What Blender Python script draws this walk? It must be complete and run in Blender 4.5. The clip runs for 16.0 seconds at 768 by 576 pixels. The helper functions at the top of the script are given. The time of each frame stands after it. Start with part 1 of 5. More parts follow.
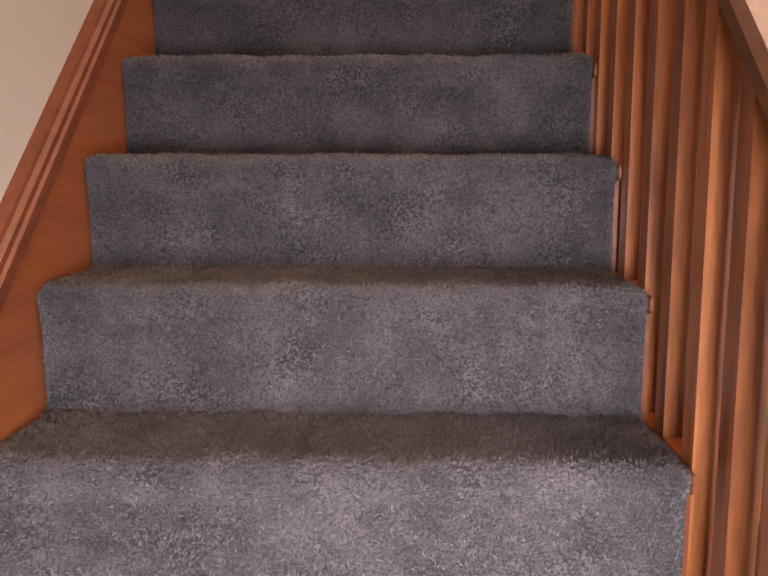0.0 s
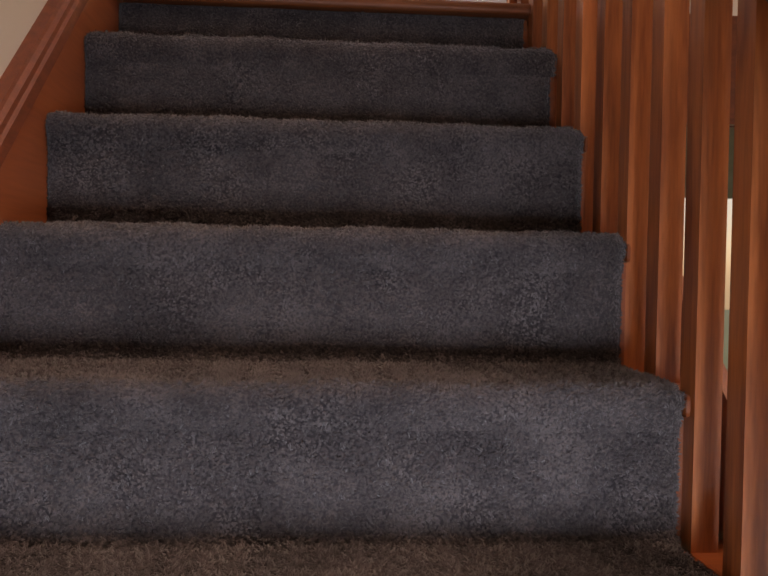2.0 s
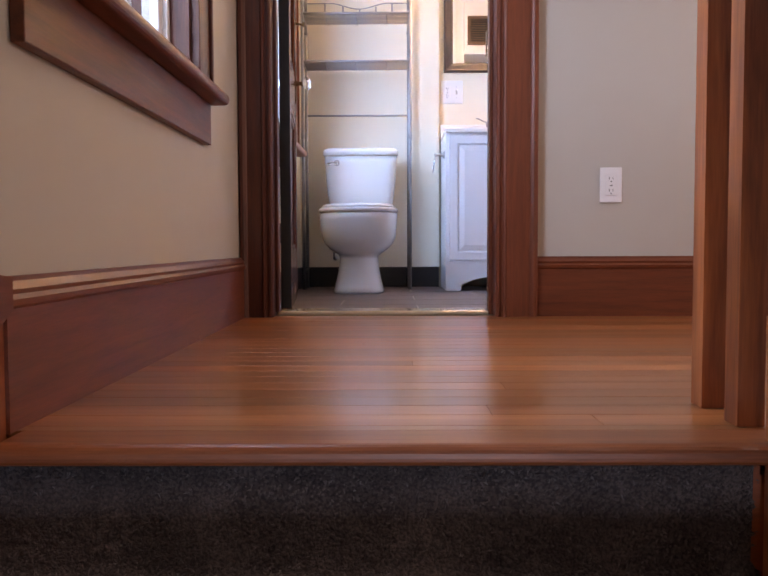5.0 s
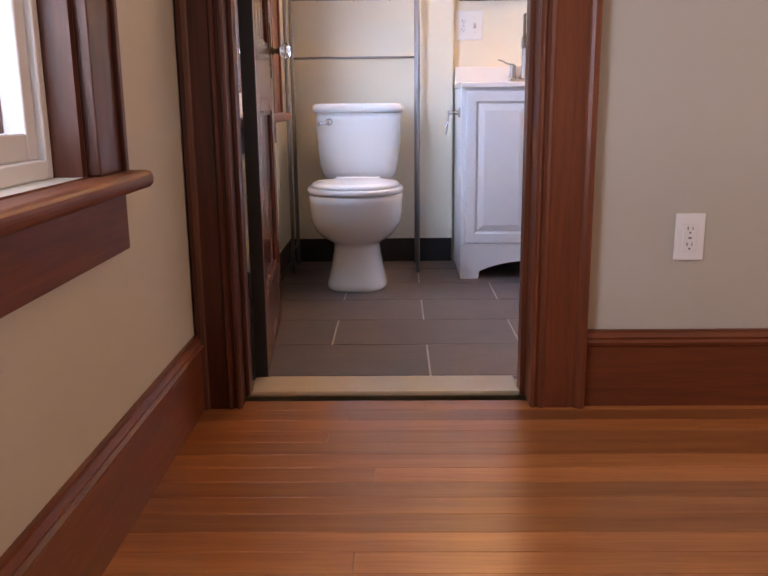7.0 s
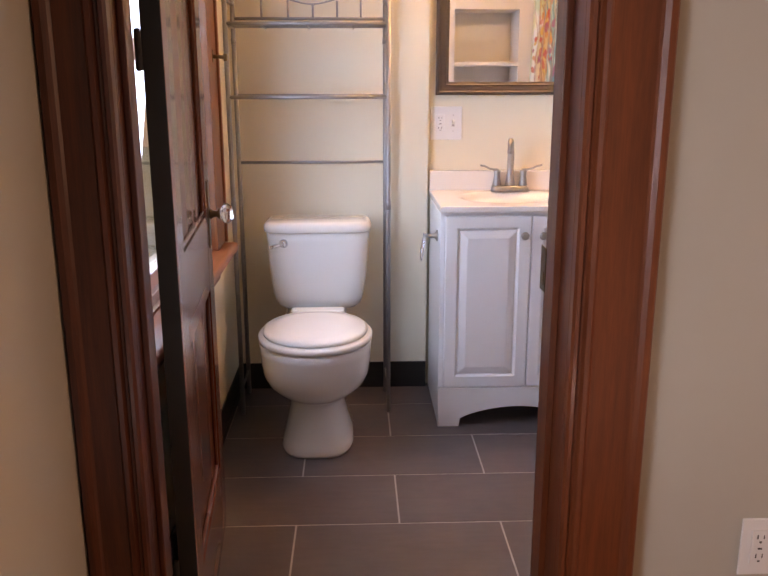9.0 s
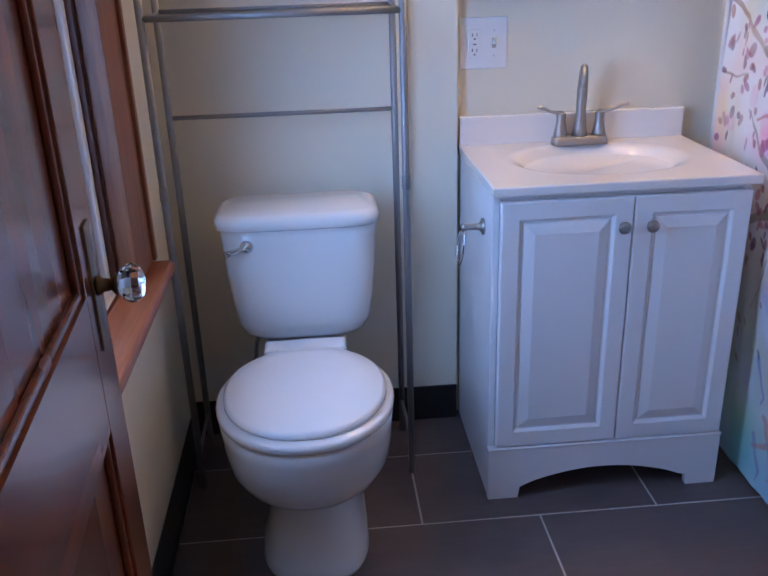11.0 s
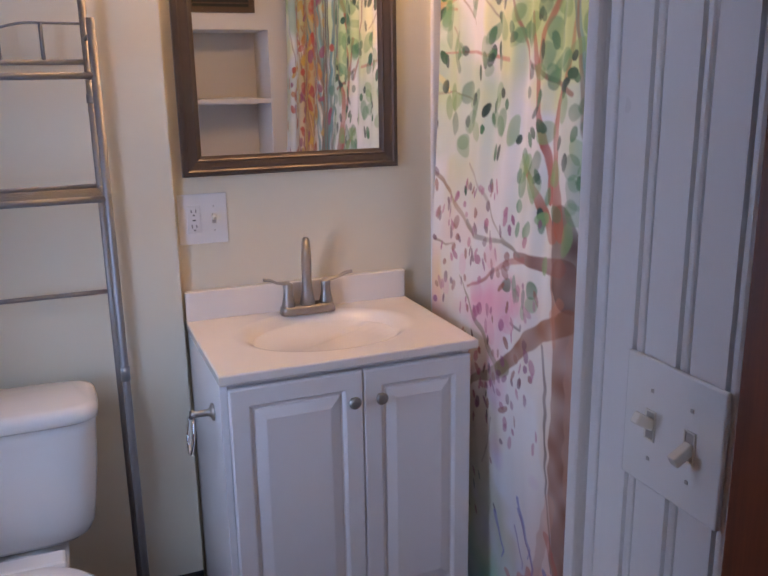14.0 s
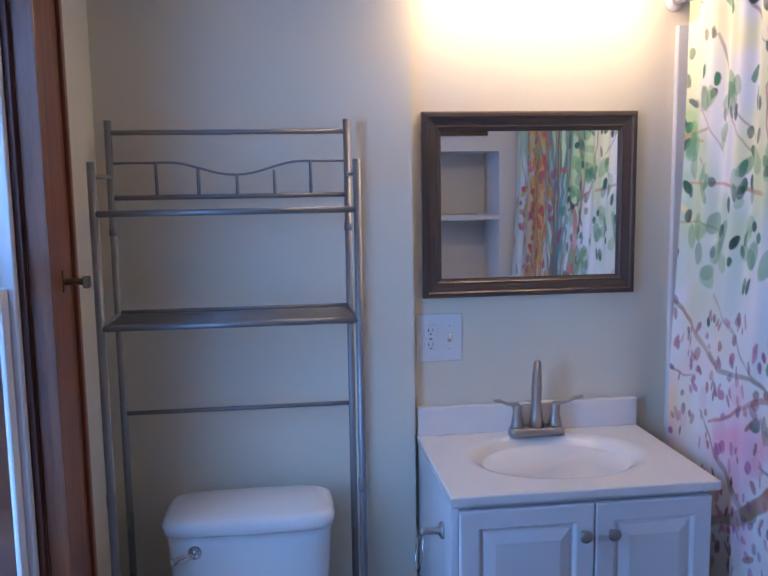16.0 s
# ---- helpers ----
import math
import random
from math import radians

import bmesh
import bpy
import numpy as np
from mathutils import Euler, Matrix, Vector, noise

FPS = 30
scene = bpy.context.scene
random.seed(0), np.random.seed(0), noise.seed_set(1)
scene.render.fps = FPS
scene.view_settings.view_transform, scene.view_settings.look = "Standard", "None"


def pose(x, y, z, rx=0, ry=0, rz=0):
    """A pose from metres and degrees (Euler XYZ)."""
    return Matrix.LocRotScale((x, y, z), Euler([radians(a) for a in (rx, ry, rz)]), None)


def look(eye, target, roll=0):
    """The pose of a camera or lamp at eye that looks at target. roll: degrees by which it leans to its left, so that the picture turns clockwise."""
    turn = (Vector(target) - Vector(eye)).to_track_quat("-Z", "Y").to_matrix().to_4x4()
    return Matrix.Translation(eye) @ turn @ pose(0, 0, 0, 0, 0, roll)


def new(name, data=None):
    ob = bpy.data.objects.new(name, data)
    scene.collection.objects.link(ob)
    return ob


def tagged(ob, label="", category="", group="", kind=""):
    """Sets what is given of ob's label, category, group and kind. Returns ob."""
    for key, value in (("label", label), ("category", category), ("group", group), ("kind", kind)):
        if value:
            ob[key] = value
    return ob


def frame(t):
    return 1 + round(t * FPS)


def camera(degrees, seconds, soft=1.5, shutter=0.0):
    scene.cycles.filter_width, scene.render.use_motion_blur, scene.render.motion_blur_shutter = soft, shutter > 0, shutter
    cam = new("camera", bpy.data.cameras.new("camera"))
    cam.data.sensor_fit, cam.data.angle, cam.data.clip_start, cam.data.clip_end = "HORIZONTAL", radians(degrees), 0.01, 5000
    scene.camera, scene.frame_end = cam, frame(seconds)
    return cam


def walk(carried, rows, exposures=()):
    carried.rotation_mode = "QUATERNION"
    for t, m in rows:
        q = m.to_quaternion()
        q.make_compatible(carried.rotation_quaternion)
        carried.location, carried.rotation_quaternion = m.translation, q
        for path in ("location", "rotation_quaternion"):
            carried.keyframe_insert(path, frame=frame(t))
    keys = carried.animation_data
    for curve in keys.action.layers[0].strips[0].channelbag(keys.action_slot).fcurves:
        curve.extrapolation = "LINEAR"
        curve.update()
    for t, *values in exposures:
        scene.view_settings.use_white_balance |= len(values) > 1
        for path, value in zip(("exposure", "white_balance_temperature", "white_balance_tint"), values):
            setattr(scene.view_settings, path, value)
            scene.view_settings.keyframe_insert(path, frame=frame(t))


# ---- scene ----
cam = camera(50.6, 16.0, soft=1.7)
PATH = [
    (0, (-0.024, -0.044, -0.94), (-0.075, 1.934, -1.231), -0.0),
    (0.5, (-0.082, 0.031, -0.884), (0.063, 2.017, -1.072), 0.9),
    (1, (-0.099, 0.175, -0.852), (0.075, 2.166, -0.936), 1.0),
    (1.5, (-0.081, 0.412, -0.721), (0.075, 2.405, -0.783), 1.0),
    (2, (-0.11, 0.585, -0.595), (0.038, 2.579, -0.641), 1.0),
    (2.5, (-0.117, 0.754, -0.447), (0.005, 2.751, -0.464), 1.1),
    (3, (-0.076, 0.923, -0.315), (0.011, 2.921, -0.277), 0.8),
    (3.5, (-0.087, 1.019, -0.196), (-0.031, 3.017, -0.125), 0.6),
    (4, (-0.121, 1.164, -0.059), (-0.064, 3.162, 0.008), 0.5),
    (4.3, (-0.109, 1.269, 0.007), (-0.057, 3.267, 0.071), 0.5),
    (4.5, (-0.094, 1.35, 0.084), (-0.072, 3.35, 0.101), 0.2),
    (4.7, (-0.093, 1.395, 0.149), (-0.105, 3.394, 0.113), -0.1),
    (6.8, (-0.095, 2.085, 0.667), (-0.124, 4.041, 0.25), -0.5),
    (7, (-0.081, 2.157, 0.735), (-0.116, 4.106, 0.29), -0.6),
    (7.5, (-0.11, 2.318, 0.855), (-0.127, 4.254, 0.354), -0.3),
    (8, (-0.131, 2.456, 1.009), (-0.074, 4.389, 0.499), 0.1),
    (8.5, (-0.111, 2.625, 1.156), (-0.046, 4.56, 0.654), -0.1),
    (8.7, (-0.105, 2.682, 1.191), (-0.04, 4.619, 0.696), -0.0),
    (10.8, (-0.189, 3.787, 1.303), (-0.063, 5.674, 0.653), -2.0),
    (11, (-0.187, 3.869, 1.28), (-0.05, 5.716, 0.525), -1.9),
    (11.5, (-0.163, 3.951, 1.207), (0.076, 5.623, 0.135), -2.6),
    (12, (-0.154, 3.967, 1.147), (0.17, 5.468, -0.134), -3.5),
    (12.5, (-0.138, 3.959, 1.127), (0.269, 5.418, -0.179), -2.7),
    (13, (-0.091, 3.949, 1.202), (0.5, 5.53, 0.129), -1.3),
    (13.5, (-0.083, 3.956, 1.328), (0.603, 5.671, 0.56), -1.6),
    (14, (-0.083, 3.949, 1.405), (0.633, 5.747, 0.903), -0.9),
    (14.5, (-0.091, 3.932, 1.454), (0.622, 5.773, 1.135), -1.0),
    (15, (-0.102, 3.92, 1.475), (0.564, 5.791, 1.238), -1.1),
    (15.5, (-0.133, 3.917, 1.482), (0.347, 5.848, 1.283), -0.8),
    (16, (-0.159, 3.929, 1.472), (0.089, 5.897, 1.216), -0.9),
]

EXPOSURE = [
    (0.0, 0.82, 9600, 34),
    (1.3, 0.72, 9400, 32),
    (2.2, 0.68, 8400, 27),
    (3.0, 0.82, 7600, 26),
    (3.6, 0.88, 7600, 27),
    (4.5, 0.95, 7600, 30),
    (7.0, 0.64, 8900, 33),
    (8.7, 0.50, 10800, 36),
    (11.0, -0.3, 6000, 27),
    (11.6, -0.22, 5200, 27),
    (12.5, 0.40, 7500, 32),
    (13.1, 0.28, 8900, 35),
    (13.6, -0.27, 8900, 35),
    (14.5, -0.82, 6800, 31),
    (15.5, -0.90, 5850, 25),
    (16.0, -0.88, 5300, 22),
]
walk(cam, [(t, look(eye, target, roll)) for t, eye, target, roll in PATH], EXPOSURE)

# ---- daylight, lamps and added fill lights ----
world = bpy.data.worlds.new("sky")
scene.world = world
world.use_nodes = True
wn = world.node_tree
sky = wn.nodes.new("ShaderNodeTexSky")
sky.sky_type, sky.sun_disc, sky.sun_elevation, sky.sun_rotation = "NISHITA", False, radians(45), radians(0)
bg = wn.nodes["Background"]
wn.links.new(sky.outputs[0], bg.inputs[0])
bg.inputs[1].default_value = 0.05

DAY = (0.58, 0.76, 1.0)
WARM = (1.0, 0.67, 0.34)


def sun():
    d = bpy.data.lights.new("sun", "SUN")
    d.energy, d.angle, d.color = 2.0, radians(0.5), (1.0, 0.95, 0.88)
    ob = new("sun", d)
    ob.matrix_world = look((0, 30, 30), (0, 0, 0))


def area_lamp(name, eye, target, w, h, power, color=DAY):
    d = bpy.data.lights.new(name, "AREA")
    d.shape, d.size, d.size_y, d.energy, d.color = "RECTANGLE", w, h, power, color
    ob = new(name, d)
    ob.matrix_world = look(eye, target)
    return ob


sun()
area_lamp("daylight_landing_window", (-0.69, 2.87, 1.25), (0.0, 2.80, 0.95), 0.46, 1.2, 16, (0.50, 0.72, 1.0))
area_lamp("daylight_bathroom_window", (-0.70, 4.93, 1.30), (0.0, 4.93, 1.2), 0.6, 1.1, 21, (0.30, 0.57, 1.0))
# added warm fill from an unseen east opening, to light the west wall
area_lamp("hall_fill_light", (2.95, 3.2, 1.35), (0.0, 3.2, 0.6), 1.3, 1.5, 12.5, (1.0, 0.80, 0.64))
# added fill with no source seen here; brightens treads and the stair's west wall
area_lamp("stair_fill_light", (1.10, 0.95, 1.60), (-0.15, 0.7, -1.1), 0.9, 1.0, 13.0, (1.0, 0.85, 0.76)).data.spread = radians(92)
low = area_lamp("daylight_lower_window", (0.22, -0.86, -1.25), (0.26, 0.9, -2.05), 0.75, 0.70, 37, (0.56, 0.76, 1.0))
low.data.spread = radians(104)

# ---- materials ----


def nodes(name):
    m = bpy.data.materials.new(name)
    m.use_nodes = True
    t = m.node_tree
    return m, t, t.nodes["Principled BSDF"]


def link(t, a, b):
    t.links.new(a, b)


def coords(t, scale=(1, 1, 1)):
    c, mp, oi = t.nodes.new("ShaderNodeTexCoord"), t.nodes.new("ShaderNodeMapping"), t.nodes.new("ShaderNodeObjectInfo")
    add = t.nodes.new("ShaderNodeVectorMath")
    add.operation = "MULTIPLY_ADD"
    link(t, oi.outputs["Random"], add.inputs[0])
    add.inputs[1].default_value = (7.3, 5.1, 9.7)
    link(t, c.outputs["Object"], add.inputs[2])
    link(t, add.outputs[0], mp.inputs[0])
    mp.inputs["Scale"].default_value = scale
    return mp.outputs[0]


def noise_tex(t, vec, scale, detail=4, rough=0.55, distortion=0.0):
    n = t.nodes.new("ShaderNodeTexNoise")
    link(t, vec, n.inputs["Vector"])
    n.inputs["Scale"].default_value, n.inputs["Detail"].default_value = scale, detail
    n.inputs["Roughness"].default_value, n.inputs["Distortion"].default_value = rough, distortion
    return n.outputs["Fac"]


def ramp(t, fac, stops):
    r = t.nodes.new("ShaderNodeValToRGB")
    e = r.color_ramp.elements
    while len(e) < len(stops):
        e.new(0.5)
    for el, (p, c) in zip(e, stops):
        el.position, el.color = p, (*c, 1)
    link(t, fac, r.inputs[0])
    return r.outputs[0]


def mix(t, fac, a, b, mode="MIX"):
    m = t.nodes.new("ShaderNodeMix")
    m.data_type, m.blend_type = "RGBA", mode
    if isinstance(fac, float):
        m.inputs[0].default_value = fac
    else:
        link(t, fac, m.inputs[0])
    for s, i in ((a, 6), (b, 7)):
        if isinstance(s, tuple):
            m.inputs[i].default_value = (*s, 1)
        else:
            link(t, s, m.inputs[i])
    return m.outputs[2]


def bump(t, p, height, strength, distance=0.002):
    b = t.nodes.new("ShaderNodeBump")
    b.inputs["Strength"].default_value, b.inputs["Distance"].default_value = strength, distance
    link(t, height, b.inputs["Height"])
    link(t, b.outputs[0], p.inputs["Normal"])


def plain(name, color, rough=0.5, metal=0.0, var=0.06, relief=0.0, scale=6.0, coat=0.0, rel_scale=300.0, spec=0.5):
    m, t, p = nodes(name)
    v = coords(t)
    lo, hi = tuple(c * (1 - var) for c in color), tuple(min(1, c * (1 + var)) for c in color)
    col = mix(t, noise_tex(t, v, scale, 5), lo, hi)
    link(t, col, p.inputs["Base Color"])
    r = t.nodes.new("ShaderNodeMapRange")
    r.inputs["To Min"].default_value, r.inputs["To Max"].default_value = rough * 0.82, min(1, rough * 1.18)
    link(t, noise_tex(t, v, scale * 4, 3), r.inputs["Value"])
    link(t, r.outputs[0], p.inputs["Roughness"])
    p.inputs["Metallic"].default_value = metal
    p.inputs["Coat Weight"].default_value = coat
    p.inputs["Coat Roughness"].default_value = 0.08
    p.inputs["Specular IOR Level"].default_value = spec
    if relief:
        bump(t, p, noise_tex(t, v, rel_scale, 3), relief, 0.001)
    return m


def wood(name, axis, dark, light, rough=0.42, coat=0.08, rings=58.0, contrast=1.5, vary=0.25):
    """Varnished softwood with its grain along the axis 0, 1 or 2."""
    m, t, p = nodes(name)
    s = [1.0, 1.0, 1.0]
    s[axis] = 0.055
    v = coords(t, tuple(s))
    grain = noise_tex(t, v, rings, 3, 0.5, 0.6)
    fine = noise_tex(t, v, rings * 7, 2, 0.6)
    mid = tuple((a + b) / 2 for a, b in zip(dark, light))
    d = 0.16 * contrast
    col = ramp(t, grain, [(0.5 - d, dark), (0.5, mid), (0.5 + d, light)])
    col = mix(t, 0.22, col, ramp(t, fine, [(0.35, tuple(c * 0.55 for c in dark)), (0.65, light)]))
    oi = t.nodes.new("ShaderNodeObjectInfo")
    col = mix(t, 1.0, col, ramp(t, oi.outputs["Random"], [(0.0, (1 - vary,) * 3), (1.0, (1.0, 1.0, 1.0))]), "MULTIPLY")
    blot = noise_tex(t, v, 5.0, 3)
    col = mix(t, 1.0, col, ramp(t, blot, [(0.3, (0.8, 0.78, 0.76)), (0.7, (1.0, 1.0, 1.0))]), "MULTIPLY")
    link(t, col, p.inputs["Base Color"])
    r = t.nodes.new("ShaderNodeMapRange")
    r.inputs["To Min"].default_value, r.inputs["To Max"].default_value = rough * 0.75, rough * 1.3
    link(t, blot, r.inputs["Value"])
    link(t, r.outputs[0], p.inputs["Roughness"])
    p.inputs["Coat Weight"].default_value, p.inputs["Coat Roughness"].default_value = coat, 0.12
    bump(t, p, fine, 0.12, 0.0006)
    return m


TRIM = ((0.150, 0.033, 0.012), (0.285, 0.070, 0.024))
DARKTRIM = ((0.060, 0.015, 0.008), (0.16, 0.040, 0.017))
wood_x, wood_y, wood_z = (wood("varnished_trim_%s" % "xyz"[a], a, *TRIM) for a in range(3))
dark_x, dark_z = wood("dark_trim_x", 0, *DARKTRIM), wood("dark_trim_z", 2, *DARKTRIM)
baluster_wood = wood("baluster_wood", 2, (0.20, 0.046, 0.016), (0.60, 0.188, 0.062), 0.34, 0.25, 34, 1.1)
tread_wood = wood("tread_wood", 0, (0.20, 0.040, 0.010), (0.40, 0.10, 0.026), 0.4, 0.1, 24)
apron_wood = wood("apron_wood", 1, (0.10, 0.024, 0.010), (0.24, 0.060, 0.022), 0.5, 0.04, 40, 1.3)
skirt_wood = wood("skirt_wood", 1, (0.30, 0.072, 0.025), (0.48, 0.140, 0.048), 0.38, 0.2, 18, 1.6)
floor_wood = wood("floor_wood", 0, (0.36, 0.096, 0.027), (0.61, 0.225, 0.070), 0.30, 0.25, 22, 1.5, 0.42)
hall_wall = plain("hall_paint", (0.50, 0.468, 0.405), 0.6, var=0.025, relief=0.12, scale=2.0)
bath_wall = plain("bathroom_paint", (0.80, 0.74, 0.60), 0.5, var=0.025, relief=0.12, scale=2.0)
ceiling_white = plain("ceiling_paint", (0.78, 0.77, 0.74), 0.8, var=0.02)
white_paint = plain("white_gloss_paint", (0.78, 0.77, 0.77), 0.3, var=0.02, relief=0.06, scale=3.0)
cabinet_white = plain("white_cabinet", (0.80, 0.79, 0.80), 0.32, var=0.015, scale=3.0)
porcelain = plain("porcelain", (0.83, 0.82, 0.80), 0.08, var=0.01, coat=0.6)
seat_plastic = plain("seat_plastic", (0.85, 0.84, 0.82), 0.16, var=0.01, coat=0.2)
marble = plain("cultured_marble", (0.86, 0.82, 0.78), 0.16, var=0.02, coat=0.3, scale=9)
nickel = plain("brushed_nickel", (0.42, 0.40, 0.38), 0.40, 1.0, var=0.02, scale=8)
chrome = plain("chrome", (0.75, 0.76, 0.78), 0.08, 1.0, var=0.02)
rack_metal = plain("satin_rack_metal", (0.34, 0.34, 0.345), 0.5, 0.85, var=0.06, scale=20)
brass_dark = plain("aged_brass", (0.16, 0.10, 0.045), 0.35, 0.9, var=0.3, scale=60)
plate_white = plain("white_plate_plastic", (0.82, 0.82, 0.81), 0.25, var=0.01)
slot_dark = plain("dark_slot", (0.02, 0.02, 0.02), 0.6, var=0.1)
# darkened ivory: the toggle slot's shade is in its colour; screws share it
toggle_shadow = plain("shaded_toggle_ivory", (0.42, 0.40, 0.37), 0.4, var=0.05)
switch_ivory = plain("ivory_toggle", (0.80, 0.78, 0.72), 0.25, var=0.02)
grout_mat = plain("pale_grout", (0.50, 0.46, 0.42), 0.85, var=0.18, relief=0.4, scale=40, rel_scale=500)
black_base = plain("black_vinyl_base", (0.018, 0.018, 0.020), 0.38, var=0.15, scale=8)
threshold_mat = plain("marble_threshold", (0.58, 0.45, 0.29), 0.16, var=0.09, scale=14, coat=0.3)
mirror_frame_mat = plain("bronze_frame", (0.085, 0.060, 0.050), 0.42, 0.2, var=0.15, scale=30, coat=0.15)
vinyl = plain("white_vinyl", (0.80, 0.81, 0.82), 0.3, var=0.02)
vent_brown = plain("brown_vent_frame", (0.10, 0.055, 0.035), 0.5, var=0.1)
siding_mat = plain("pale_siding", (0.50, 0.55, 0.57), 0.6, var=0.05, scale=3)
rod_white = plain("white_rod", (0.78, 0.76, 0.73), 0.25, var=0.02)
fascia = wood("stair_fascia", 1, *DARKTRIM)
warm_casing = wood("warm_casing_wood", 2, (0.17, 0.048, 0.018), (0.40, 0.135, 0.048), 0.4, 0.1)
ground_mat = plain("grass_ground", (0.06, 0.09, 0.03), 0.9, var=0.4, scale=8)


def carpet_material(name, tuft):
    m, t, p = nodes(name)
    g = t.nodes.new("ShaderNodeNewGeometry")
    v = coords(t)
    patch = noise_tex(t, v, 10, 6, 0.65)
    fine = noise_tex(t, v, 260, 2, 0.5)
    col = ramp(t, patch, [(0.34, (0.050, 0.043, 0.045)), (0.50, (0.080, 0.069, 0.071)), (0.66, (0.124, 0.107, 0.107))])
    if tuft:
        each = ramp(t, g.outputs["Random Per Island"], [(0.0, (0.80, 0.80, 0.82)), (0.6, (1.0, 0.99, 0.98)), (1.0, (1.10, 1.09, 1.09))])
    else:
        each = ramp(t, fine, [(0.4, (0.45, 0.45, 0.48)), (0.6, (1.0, 0.97, 0.95))])
    col = mix(t, 1.0, col, each, "MULTIPLY")
    link(t, col, p.inputs["Base Color"])
    p.inputs["Roughness"].default_value = 0.95
    p.inputs["Specular IOR Level"].default_value = 0.05
    p.inputs["Sheen Weight"].default_value = 0.2
    p.inputs["Sheen Roughness"].default_value = 0.5
    if not tuft:
        bump(t, p, fine, 0.9, 0.006)
    return m


carpet_mat, tuft_mat = carpet_material("grey_carpet_backing", False), carpet_material("grey_carpet_pile", True)


def tile_material():
    m, t, p = nodes("charcoal_plank_tile")
    v = coords(t, (0.18, 1.0, 1.0))
    streak = noise_tex(t, v, 60, 5, 0.6)
    blot = noise_tex(t, coords(t), 5, 4)
    col = ramp(t, streak, [(0.2, (0.118, 0.092, 0.090)), (0.8, (0.150, 0.116, 0.112))])
    col = mix(t, 1.0, col, ramp(t, blot, [(0.3, (0.8, 0.8, 0.82)), (0.7, (1.08, 1.04, 1.0))]), "MULTIPLY")
    link(t, col, p.inputs["Base Color"])
    p.inputs["Roughness"].default_value = 0.42
    bump(t, p, streak, 0.12, 0.0008)
    return m


tile_mat = tile_material()


def glass_material(name, rough=0.0, tint=(1, 1, 1)):
    m, t, p = nodes(name)
    p.inputs["Base Color"].default_value = (*tint, 1)
    p.inputs["Transmission Weight"].default_value, p.inputs["Roughness"].default_value, p.inputs["IOR"].default_value = 1.0, rough, 1.45
    return m


pane_glass, knob_glass = glass_material("window_glass"), glass_material("cut_glass", 0.02, (0.92, 0.95, 0.97))
mirror_glass, _t, _p = nodes("mirror_silver")
_p.inputs["Base Color"].default_value, _p.inputs["Metallic"].default_value, _p.inputs["Roughness"].default_value = (0.88, 0.89, 0.88, 1), 1.0, 0.015


def glow(name, color, strength):
    m, t, p = nodes(name)
    p.inputs["Base Color"].default_value = (0.9, 0.88, 0.82, 1)
    p.inputs["Emission Color"].default_value, p.inputs["Emission Strength"].default_value = (*color, 1), strength
    return m


shade_glow = glow("lit_frosted_shade", WARM, 34.0)

# ---- mesh helpers ----


def box(bm, x0, x1, y0, y1, z0, z1, bevel=0.0, seg=2):
    r = bmesh.ops.create_cube(bm, size=1.0)
    vs = r["verts"]
    for v in vs:
        v.co = Vector(((x0 + x1) / 2 + v.co.x * (x1 - x0), (y0 + y1) / 2 + v.co.y * (y1 - y0), (z0 + z1) / 2 + v.co.z * (z1 - z0)))
    if bevel:
        es = list({e for v in vs for e in v.link_edges})
        bmesh.ops.bevel(bm, geom=es, offset=bevel, segments=seg, affect="EDGES", profile=0.5)


def prism(bm, pts, axis, a, b):
    """A closed outline in the two axes other than axis, drawn out from a to b."""
    def at(u, v, w):
        return {0: (w, u, v), 1: (u, w, v), 2: (u, v, w)}[axis]
    lo = [bm.verts.new(at(u, v, a)) for u, v in pts]
    hi = [bm.verts.new(at(u, v, b)) for u, v in pts]
    n = len(pts)
    fs = [bm.faces.new(lo), bm.faces.new(hi[::-1])]
    for i in range(n):
        fs.append(bm.faces.new((lo[i], hi[i], hi[(i + 1) % n], lo[(i + 1) % n])))
    bmesh.ops.recalc_face_normals(bm, faces=fs)


def lathe(bm, prof, origin=(0, 0, 0), axis=(0, 0, 1), seg=24, sx=1.0, sy=1.0):
    """A profile of (radius, height) turned round the axis."""
    q = Vector((0, 0, 1)).rotation_difference(Vector(axis))
    rings = []
    for r, h in prof:
        rings.append([bm.verts.new(Vector(origin) + q @ Vector((r * sx * math.cos(2 * math.pi * i / seg), r * sy * math.sin(2 * math.pi * i / seg), h))) for i in range(seg)])
    fs = []
    for a, b in zip(rings, rings[1:]):
        for i in range(seg):
            fs.append(bm.faces.new((a[i], a[(i + 1) % seg], b[(i + 1) % seg], b[i])))
    fs += [bm.faces.new(rings[0][::-1]), bm.faces.new(rings[-1])]
    for f in fs:
        f.smooth = True
    bmesh.ops.recalc_face_normals(bm, faces=fs)


